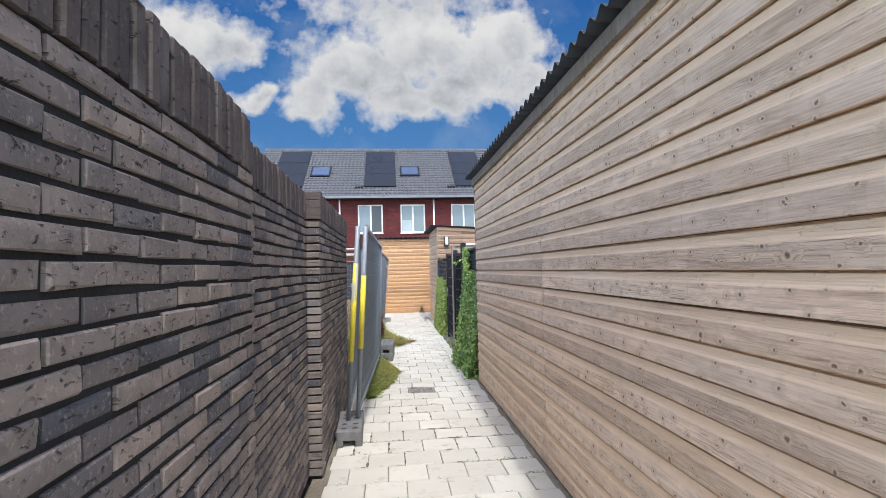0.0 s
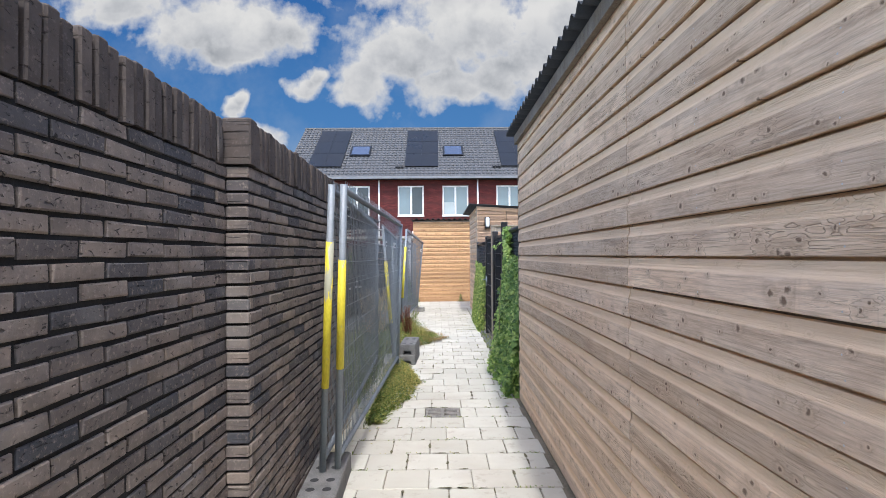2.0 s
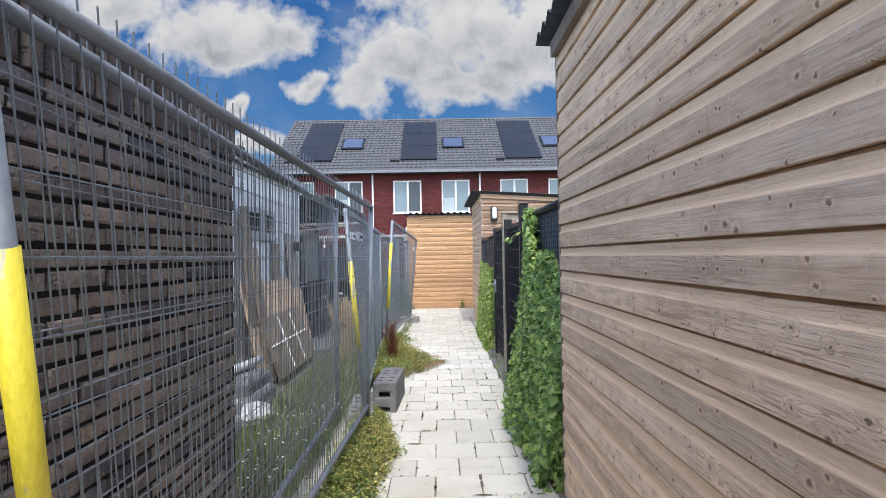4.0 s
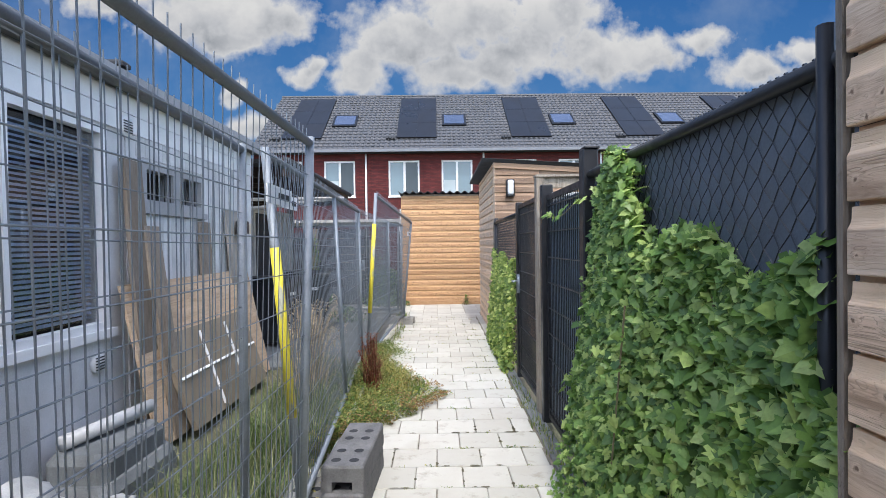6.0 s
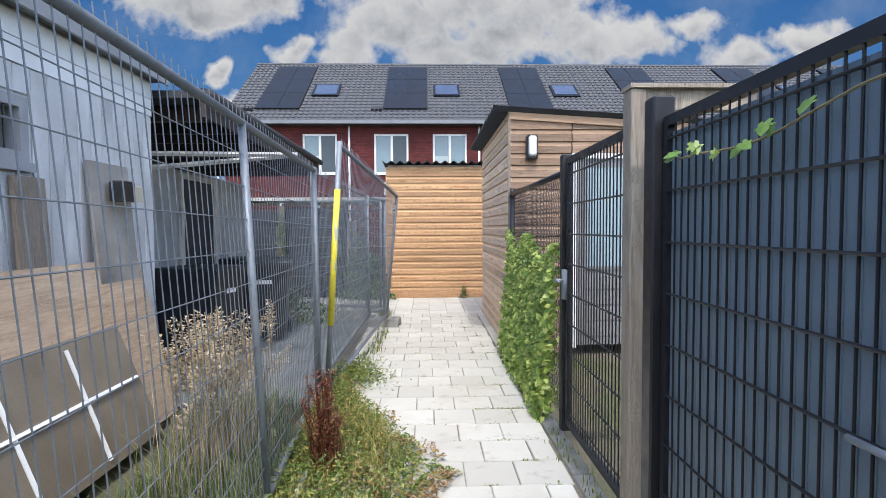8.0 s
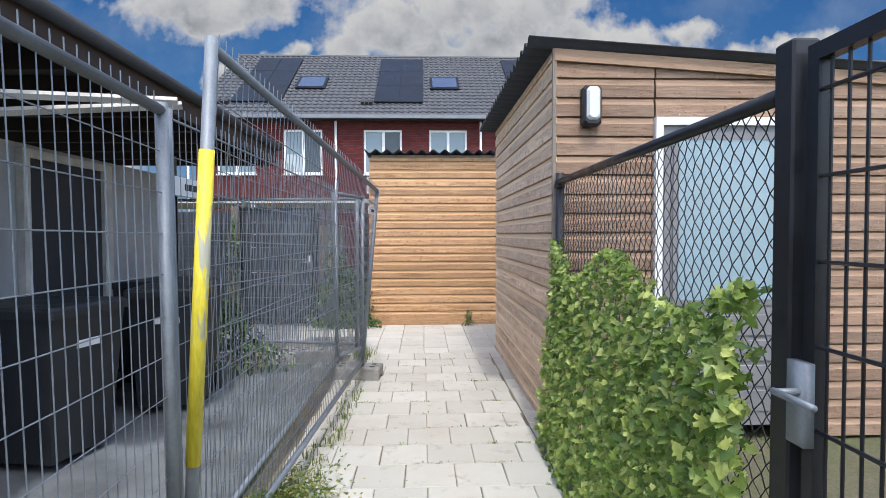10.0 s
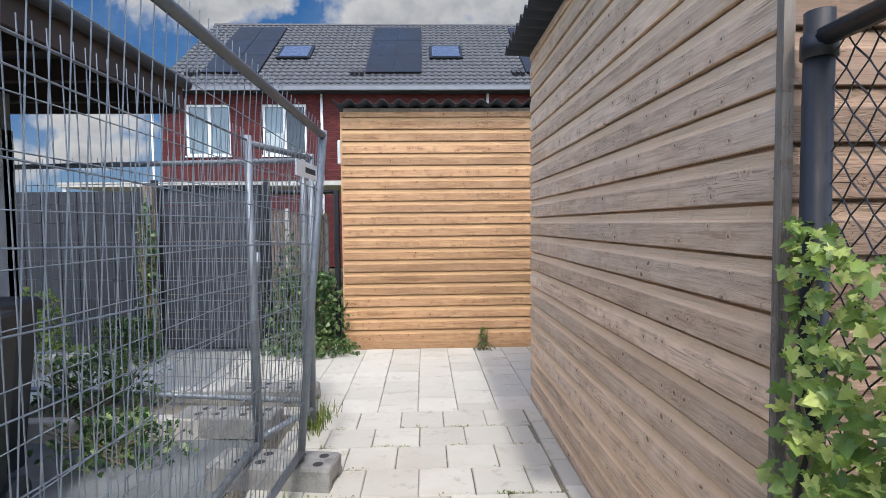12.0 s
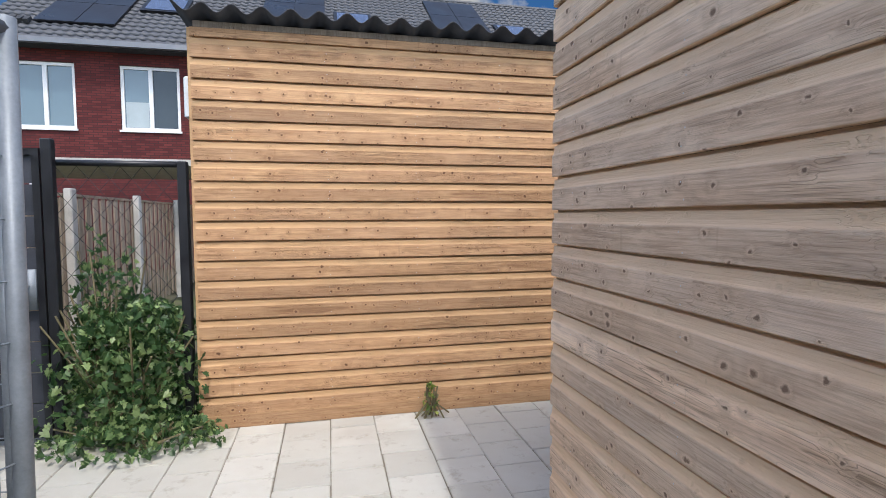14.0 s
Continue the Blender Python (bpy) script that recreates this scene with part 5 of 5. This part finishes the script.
part("roof", Geo().box(-6.1, FX + 0.10, 4.8, 12.62, 2.62, 2.70), SLAB, hut, "flat felt roof")
part("roof_trim", Geo().box(FX + 0.10, FX + 0.125, 4.8, 12.64, 2.60, 2.72), GREY_PAINT, hut, "grey metal roof edge")
for i in range(2):
    put("plank", Geo().bevelled(0, 0.018, 4.92, 12.54, 0, 0.135, 0.004, pose(FX + 0.002, 0, 2.325 + 0.14 * i)).mesh("plank", WHITE), wall_w)
for i in range(20):
    y = 9.98 + 0.128 * i
    if y < 12.5:
        for z0, z1 in ((0.02, 2.32),) if not (SY0 - 0.13 < y < SY1) else ((0.02, SZ0 - 0.06), (SZ1 + 0.03, 2.32)):
            put("plank", Geo().bevelled(FX, FX + 0.014, y, y + 0.122, z0, z1, 0.004).mesh("plank", WHITE_OLD), wall_w)
win = part("window", Geo().box(FX - 0.19, FX - 0.18, WY0, WY1, WZ0, WZ1), DARK, hut)
f = Geo()
for y0, y1, z0, z1 in ((WY0, WY0 + 0.05, WZ0, WZ1), (WY1 - 0.05, WY1, WZ0, WZ1), (WY0 + 0.05, WY1 - 0.05, WZ1 - 0.05, WZ1), (WY0 + 0.05, WY1 - 0.05, WZ0, WZ0 + 0.05), (8.875, 8.915, WZ0 + 0.05, WZ1 - 0.05)):
    f.box(FX - 0.05, FX + 0.02, y0, y1, z0, z1)
put("window_frame", f.mesh("window_frame", WHITE), win, None, "white window frame")
put("window_sill", Geo().box(FX - 0.02, FX + 0.045, WY0 - 0.05, WY1 + 0.05, WZ0 - 0.06, WZ0 - 0.001).mesh("window_sill", WHITE), win)
BLIND = plain("blind_slat", (0.30, 0.37, 0.52), 0.5, 0, 0.1, 4)
SLAT = Geo().box(-0.012, 0.012, WY0 + 0.08, 8.86, -0.002, 0.002, pose(0, 0, 0, 0, 40, 0)).mesh("blind_slat", BLIND)
SLAT2 = Geo().box(-0.012, 0.012, 8.95, WY1 - 0.08, -0.002, 0.002, pose(0, 0, 0, 0, 40, 0)).mesh("blind_slat", BLIND)
for i in range(40):
    put("blind_slat", SLAT, win, pose(FX - 0.065, 0, WZ0 + 0.09 + 0.031 * i))
    put("blind_slat", SLAT2, win, pose(FX - 0.065, 0, WZ0 + 0.09 + 0.031 * i))
pane = put("pane", Geo().box(FX - 0.035, FX - 0.03, WY0 + 0.07, WY1 - 0.07, WZ0 + 0.07, WZ1 - 0.07).mesh("pane", glass_mat("clear_glass")), win)
pane.visible_shadow = False
small = part("window", Geo().box(FX - 0.19, FX - 0.18, SY0, SY1, SZ0, SZ1), DARK, hut)
f = Geo()
for y0, y1, z0, z1 in ((SY0, SY0 + 0.06, SZ0, SZ1), (SY1 - 0.06, SY1, SZ0, SZ1), (SY0 + 0.06, SY1 - 0.06, SZ1 - 0.06, SZ1), (SY0 + 0.06, SY1 - 0.06, SZ0, SZ0 + 0.06), (10.62, 10.75, SZ0 + 0.06, SZ1 - 0.06)):
    f.box(FX - 0.08, FX + 0.035, y0, y1, z0, z1)
f.box(FX, FX + 0.05, SY0 - 0.04, SY1 + 0.04, SZ0 - 0.05, SZ0)
put("window_frame", f.mesh("window_frame", GREY_PAINT), small, None, "grey wooden window frame")
for i in range(10):
    y = 10.25 + 0.09 * i
    put("bar", Geo().tube((FX + 0.01, y, SZ0 + 0.05), (FX + 0.01, y, SZ1 - 0.05), 0.006, 6).mesh("bar", BLACK_STEEL), small)
for y, z, r in ((9.98, 2.36, 0.075), (9.62, 0.68, 0.065)):
    v = part("vent", Geo().tube((FX, y, z), (FX + 0.03, y, z), r, 20), WHITE, hut, "round white wall vent", True)
    for i in range(5):
        put("slat", Geo().box(FX + 0.031, FX + 0.036, y - r * 0.7, y + r * 0.7, z - 0.045 + 0.02 * i, z - 0.037 + 0.02 * i).mesh("slat", DARK), v)


def leaning(name, y0, y1, z1, foot, thick, mat, label, category, shear=0.0, z0=0.0, head=None):
    """A board that leans on the outbuilding; shear shifts its head along the wall."""
    hx = FX + 0.06 if head is None else head
    w = Vector((hx - (FX + foot), 0, z1 - z0)).normalized()
    n = Vector((w.z, 0, -w.x)) * thick
    p = []
    for off in (Vector(), n):
        p += [Vector((FX + foot, y0, z0)) + off, Vector((FX + foot, y1, z0)) + off, Vector((hx, y1 + shear, z1)) + off, Vector((hx, y0 + shear, z1)) + off]
    g = Geo().add(p, [(0, 1, 2, 3), (4, 7, 6, 5), (0, 4, 5, 1), (1, 5, 6, 2), (2, 6, 7, 3), (3, 7, 4, 0)])
    return single(name, g, mat, label, category)


leaning("plank", 9.84, 10.06, 2.10, 0.20, 0.03, WOOD_OLD, "tall grey-brown plank leaning on the white wall", "plank", -0.02)
leaning("plank", 10.02, 10.22, 1.62, 0.30, 0.03, WOOD_OLD, "shorter grey plank leaning on the white wall", "plank", -0.02, 0, FX + 0.10)
leaning("plank", 11.05, 11.28, 1.70, 0.12, 0.025, WOOD_OLD, "upright grey board fixed to the white wall", "plank", 0, 0, FX + 0.03)
leaning("plank", 11.70, 12.15, 1.86, 0.16, 0.025, plain("weathered_panel", (0.33, 0.305, 0.275), 0.8, 0, 0.35, 3, 0.4), "stained grey board leaning on the white wall", "board", -0.04, 0, FX + 0.03)
leaning("plywood_sheet", 9.82, 12.22, 1.19, 0.30, 0.022, PLYWOOD, "large weathered plywood sheet leaning on the wall", "board", -0.05)
sash = leaning("window_sash", 10.14, 11.76, 0.765, 0.40, 0.04, plain("brown_glazing", (0.235, 0.195, 0.145), 0.5, 0, 0.2, 4, 0.2), "old brown window sash leaning on plywood", "sash", -0.10, 0.02, FX + 0.17)
a0, a1 = Vector((FX + 0.40, 0, 0.02)), Vector((FX + 0.17, 0, 0.76))
nn = Vector((0.74, 0, 0.23)).normalized() * 0.046
for y in (10.68, 11.20):
    p, q = a0.lerp(a1, 0.06) + nn, a0.lerp(a1, 0.94) + nn
    put("glazing_bar", Geo().tube((p.x, y, p.z), (q.x, y - 0.05, q.z), 0.014, 4).mesh("glazing_bar", WHITE), sash, None, "white bar")
p = a0.lerp(a1, 0.53) + nn
put("glazing_bar", Geo().tube((p.x, 10.12, p.z), (p.x, 11.68, p.z), 0.014, 4).mesh("glazing_bar", WHITE), sash, None, "white bar")

meter = thing("junction_box", FX + 0.1, 11.85, 1.6, "black and cream electrical box on a board", "electric box")
part("box", Geo().bevelled(FX + 0.10, FX + 0.20, 11.80, 11.95, 1.60, 1.74, 0.01), BLACK_STEEL, meter)
part("cover", Geo().bevelled(FX + 0.10, FX + 0.18, 11.96, 12.08, 1.60, 1.72, 0.01), plain("cream_plastic", (0.5, 0.46, 0.36), 0.5), meter)

rs = random.Random(77)
SACK = plain("white_sack", (0.40, 0.41, 0.41), 0.6, 0, 0.15, 6, 0.6)
for x, y, sx, sy, sz in ((-1.70, 8.45, 0.24, 0.34, 0.20), (-1.55, 7.9, 0.30, 0.40, 0.20), (-1.42, 8.72, 0.20, 0.28, 0.07)):
    bm = bmesh.new()
    bmesh.ops.create_icosphere(bm, subdivisions=4, radius=1.0)
    for v in bm.verts:
        n = noise.fractal(v.co * 1.7 + Vector((x, y, 0)) * 5, 0.9, 2.0, 4) * 0.22
        c = v.co * (1 + n)
        v.co = Vector((x + c.x * sx, y + c.y * sy, max(-0.05, sz * 0.75 + c.z * sz)))
    me = bpy.data.meshes.new("sack")
    bm.to_mesh(me)
    bm.free()
    me.shade_smooth()
    me.materials.append(SACK)
    tagged(put("sack", me), "crumpled white rubble sack on the ground", "sack", "rubble sacks")
single("drain_pipe", Geo().tube((-1.86, 9.10, 0.33), (-1.68, 9.72, 0.36), 0.045, 14), plain("grey_pvc", (0.42, 0.43, 0.44), 0.5), "loose grey plastic drain pipe beside the wall", "pipe", "", True)
tarp = thing("tarp", -1.73, 9.35, -0.06, "dark folded tarpaulin beside the wall", "tarpaulin")
part("lower_fold", Geo().bevelled(-1.95, -1.50, 8.95, 9.74, -0.06, 0.12, 0.05), SLAB, tarp)
part("upper_fold", Geo().bevelled(-1.93, -1.56, 9.02, 9.70, 0.12, 0.28, 0.05), SLAB, tarp)

# ---- carport and yard ----
carport = thing("carport", -3.2, 15.2, 0, "dark timber carport with a flat roof", "carport")
CARPORT_END = 17.13
# Dark brown wood, deepened for the shade under the roof.
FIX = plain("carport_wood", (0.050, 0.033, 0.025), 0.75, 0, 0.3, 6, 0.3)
part("roof", Geo().box(-5.2, -1.62, 12.62, CARPORT_END, 2.50, 2.56), ROOF_SHEET, carport, "dark flat roof")
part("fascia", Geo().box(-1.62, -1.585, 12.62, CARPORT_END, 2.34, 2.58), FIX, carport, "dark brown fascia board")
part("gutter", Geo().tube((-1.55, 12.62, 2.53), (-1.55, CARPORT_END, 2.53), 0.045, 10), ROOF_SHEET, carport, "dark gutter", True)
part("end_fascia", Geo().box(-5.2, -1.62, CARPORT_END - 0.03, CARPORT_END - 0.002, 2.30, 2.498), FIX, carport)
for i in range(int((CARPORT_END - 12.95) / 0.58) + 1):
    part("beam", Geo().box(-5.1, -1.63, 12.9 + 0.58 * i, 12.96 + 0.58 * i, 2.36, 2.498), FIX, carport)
for x, y in ((-4.9, CARPORT_END - 0.15), (-2.74, 16.64)):
    part("post", Geo().bevelled(x, x + 0.1, y, y + 0.1, -0.02, 2.36, 0.006), SLAB, carport)
part("wall_panel", Geo().box(-2.72, -2.64, 12.56, 16.75, -0.02, 2.1), plain("grey_render", (0.34, 0.345, 0.345), 0.9, 0, 0.2, 3, 0.4), carport, "grey rendered wall panel")
# Flat dark sheet on the panel; its colour is the doorway's inner shade.
part("door", Geo().box(-2.635, -2.615, 14.37, 15.24, 0.0, 2.0), DARK, carport, "dark sheet for the shade inside a doorway")
g = Geo()
for y0, y1, z0, z1 in ((14.30, 14.37, 0, 2.06), (15.24, 15.36, 0, 2.06), (14.37, 15.24, 2.0, 2.06)):
    g.box(-2.638, -2.585, y0, y1, z0, z1)
part("door_frame", g, KERB, carport, "pale grey door frame")
for z0, z1, x0, x1 in ((2.06, 2.10, -2.3, -0.95), (1.92, 2.12, -2.3, -1.0)):
    single("batten", Geo().tube((x0, 12.75, z0), (x1, 13.1 + (z1 - z0), z1), 0.022, 4), KERB, "pale batten sticking out from the carport", "batten")

def wheelie_bin(x, y, turn, label):
    base = thing("wheelie_bin", x, y, -0.02, label, "bin", "wheelie bins")
    m = pose(x, y, -0.02, 0, 0, turn)
    p = []
    for z, k in ((0.06, 0.80), (0.95, 1.0)):
        p += [m @ Vector((sx * 0.29 * k, sy * 0.36 * k, z)) for sx, sy in ((-1, -1), (1, -1), (1, 1), (-1, 1))]
    part("body", Geo().add(p, [(3, 2, 1, 0), (4, 5, 6, 7), (0, 1, 5, 4), (1, 2, 6, 5), (2, 3, 7, 6), (3, 0, 4, 7)]), PLASTIC, base)
    part("lid", Geo().bevelled(-0.31, 0.31, -0.39, 0.37, 0.952, 1.02, 0.02, m), PLASTIC, base, "black plastic lid")
    part("handle", Geo().tube(m @ Vector((-0.26, 0.42, 0.97)), m @ Vector((0.26, 0.42, 0.97)), 0.016, 8), PLASTIC, base, "", True)
    for s in (-0.27, 0.24):
        part("wheel", Geo().tube(m @ Vector((s, 0.34, 0.10)), m @ Vector((s + 0.04, 0.34, 0.10)), 0.10, 16), PLASTIC, base, "", True)
    part("sticker", Geo().box(-0.09, 0.09, -0.362, -0.356, 0.74, 0.80, m @ pose(0, 0.015, 0)), WHITE, base, "small white sticker")
    return base


wheelie_bin(-1.83, 14.98, 12, "black wheelie bin standing in the carport")
wheelie_bin(-2.2, 13.9, 80, "black wheelie bin beside a doorway")
wheelie_bin(-2.25, 15.6, 85, "black wheelie bin beside the grey wall")

aerial = thing("roof_vent", -2.0, 9.85, 2.7, "small black vent on the flat roof edge", "vent")
part("vent_body", Geo().bevelled(-2.08, -1.93, 9.78, 9.95, 2.70, 2.76, 0.01), DARK, aerial)
part("vent_hood", Geo().bevelled(-2.10, -1.90, 9.80, 9.93, 2.762, 2.80, 0.015), DARK, aerial)

# raised bed and plants in the yard
bed = thing("planter", -1.7, 17.0, 0, "pale stone edged planting bed with low plants", "planter")
g = Geo()
g.bevelled(-2.6, -1.0, 16.25, 16.35, -0.02, 0.12, 0.01)
g.bevelled(-2.6, -1.0, 16.85, 16.95, -0.02, 0.12, 0.01)
part("edging", g, KERB, bed)
part("soil", Geo().box(-2.6, -1.0, 16.351, 16.849, -0.02, 0.09), JOINT, bed)


def shrub(name, x, y, rx, ry, h, count, size, mat, label, seed, category="shrub", z0=0.0):
    r = random.Random(seed)
    base = thing(name, x, y, z0, label, category)
    st = Geo()
    for _ in range(14):
        a, q = r.uniform(0, 6.28), r.uniform(0.3, 1)
        st.path([(x + r.gauss(0, 0.05), y + r.gauss(0, 0.05), z0), (x + math.cos(a) * rx * q * 0.6, y + math.sin(a) * ry * q * 0.6, z0 + h * 0.5), (x + math.cos(a) * rx * q, y + math.sin(a) * ry * q, z0 + h * r.uniform(0.6, 1.0))], 0.006, 5)
    tagged(part("stem", st, STEM, base), kind="stuff")
    lv = Geo()
    for _ in range(count):
        a, q, t = r.uniform(0, 6.283), r.random() ** 0.45, r.random()
        k = (1 - 0.5 * t ** 2) * (1 + 0.5 * noise.noise((a * 1.3, t * 3, seed)))
        p = (x + math.cos(a) * rx * q * k, y + math.sin(a) * ry * q * k, z0 + 0.02 + h * t * (1 + 0.2 * noise.noise((a, t, seed + 5))))
        add_leaf(lv, p, size * r.uniform(0.5, 1.3), r.uniform(0, 6.283), r.gauss(0.5, 0.4), math.pi + r.gauss(0, 0.8), r.uniform(0.05, 0.3))
    tagged(part("foliage", lv, mat, base, "small dark green leaves"), kind="stuff")
    return base


shrub("shrub", -0.98, 18.66, 0.52, 0.36, 0.84, 2600, 0.046, SHRUB, "dark green bushy shrub beside the orange shed", 51)
shrub("climber", -1.1, 18.66, 0.34, 0.10, 1.22, 520, 0.042, SHRUB, "loose climber on the short chain-link fence", 58, "climbing plant")
shrub("creeper", -0.85, 18.38, 0.55, 0.26, 0.15, 800, 0.042, SHRUB, "low ivy creeping over the paving edge", 52, "ivy")
shrub("shrub", -2.0, 16.6, 0.5, 0.22, 0.35, 500, 0.04, SHRUB, "low plants in the edged bed", 53, "plant", 0.09)
shrub("shrub", -2.75, 18.25, 0.40, 0.18, 0.45, 600, 0.045, SHRUB, "leafy green plants below the dark fence", 55)
shrub("shrub", -3.6, 18.0, 0.55, 0.30, 0.75, 900, 0.045, VINE, "light green plants below the dark fence", 56)
shrub("climber", -2.62, 18.46, 0.13, 0.06, 1.6, 420, 0.04, SHRUB, "thin climber up a fence post", 57, "climbing plant")
shrub("shrub", -1.5, 15.95, 0.42, 0.22, 0.28, 420, 0.04, SHRUB, "low green plants growing inside the mesh fence", 59, "plant", -0.02)
shrub("weed", 0.98, 18.45, 0.06, 0.05, 0.22, 60, 0.03, VINE, "small weed at the foot of the orange shed", 54, "weed")

# ---- dark fence and gate at the end of the yard ----
end_fence = thing("slat_fence", -3.2, 18.6, 0, "dark grey slatted garden fence with posts", "fence")
g = Geo()
i = 0
SL = Geo().box(0, 0.092, 0, 0.018, 0.05, 1.78).mesh("slat", DARK_SLAT)
for i in range(40):
    x = -6.4 + 0.096 * i
    put("slat", SL, end_fence, pose(x, 18.60 + (0.006 if i % 2 else 0), 0))
for x in (-6.4, -4.5, -2.62):
    part("post", Geo().bevelled(x - 0.05, x + 0.05, 18.5, 18.59, 0, 1.86, 0.006), WOOD_OLD, end_fence, "dark wooden post")
end_gate = thing("slat_gate", -2.0, 18.6, 0, "closed dark slatted garden gate with metal lock", "gate")
for k in range(9):
    put("slat", Geo().box(-2.52, -1.46, 18.60, 18.615, 0.06 + 0.196 * k, 0.248 + 0.196 * k).mesh("slat", DARK_SLAT), end_gate)
g = Geo()
for x0, x1, z0, z1 in ((-2.55, -2.51, 0.04, 1.84), (-1.46, -1.42, 0.04, 1.84), (-2.51, -1.46, 1.80, 1.84), (-2.51, -1.46, 0.04, 0.06)):
    g.box(x0, x1, 18.575, 18.625, z0, z1)
part("gate_frame", g, BLACK_STEEL, end_gate)
for x in (-2.59, -1.38):
    part("post", Geo().bevelled(x - 0.03, x + 0.03, 18.57, 18.63, 0, 1.90, 0.006), BLACK_STEEL, end_gate)
g = Geo()
g.box(-1.53, -1.46, 18.555, 18.575, 0.85, 1.10)
g.tube((-1.50, 18.56, 1.0), (-1.50, 18.51, 1.0), 0.009)
g.tube((-1.49, 18.51, 1.0), (-1.62, 18.51, 1.0), 0.009)
part("gate_lock", g, GALV, end_gate, "metal lock with lever handle", True)
gap = thing("chain_link_fence", -0.95, 18.9, 0, "short black chain-link fence between gate and shed", "fence")
part("post", Geo().bevelled(-0.66, -0.60, 18.62, 18.68, 0, 1.78, 0.006), BLACK_STEEL, gap)
part("top_rail", Geo().tube((-1.38, 18.65, 1.76), (-0.63, 18.65, 1.76), 0.02, 8), BLACK_STEEL, gap, "", True)
g = chain_link(0, 0.74, 0.05, 1.74, 0, 0.0018, 0.062)
g.v = [(-1.37 + v[1], 18.65 + v[0], v[2]) for v in g.v]
tagged(part("chain_link", g, BLACK_STEEL, gap, "black diamond wire mesh"), kind="stuff")

back_fence = thing("wooden_fence", -2.35, 23.0, 0, "brown vertical-board garden fence with concrete posts", "fence")
PICK = Geo().bevelled(-0.01, 0.01, -0.041, 0.041, 0.10, 1.62, 0.004).mesh("picket", WOOD_FENCE)
for i in range(88):
    put("picket", PICK, back_fence, pose(-2.372 - 0.022 * (i % 2), 19.0 + 0.098 * i, 0.02 * (i % 2)))
for i in range(5):
    part("post", Geo().bevelled(-2.36, -2.28, 19.05 + 1.93 * i, 19.17 + 1.93 * i, 0, 1.72, 0.012), KERB, back_fence, "pale concrete post")
part("top_cap", Geo().box(-2.41, -2.365, 19.0, 27.6, 1.642, 1.67), WOOD_FENCE, back_fence)
veranda = thing("veranda", -4, 25.5, 0, "white framed garden veranda behind the fence", "veranda")
part("roof", Geo().box(-7.5, -0.9, 24.2, 27.6, 2.26, 2.36), KERB, veranda, "pale veranda roof edge")
for x in (-7.4, -4.2, -1.0):
    part("post", Geo().box(x - 0.05, x + 0.05, 24.25, 24.35, 0, 2.26), WHITE, veranda)
side_lamp = thing("side_lamp", -0.6, 18.7, 2.07, "small white lamp box on the orange shed's side", "wall lamp")
part("lamp_body", Geo().bevelled(-0.605, -0.565, 18.63, 18.76, 2.07, 2.33, 0.012), WHITE, side_lamp)
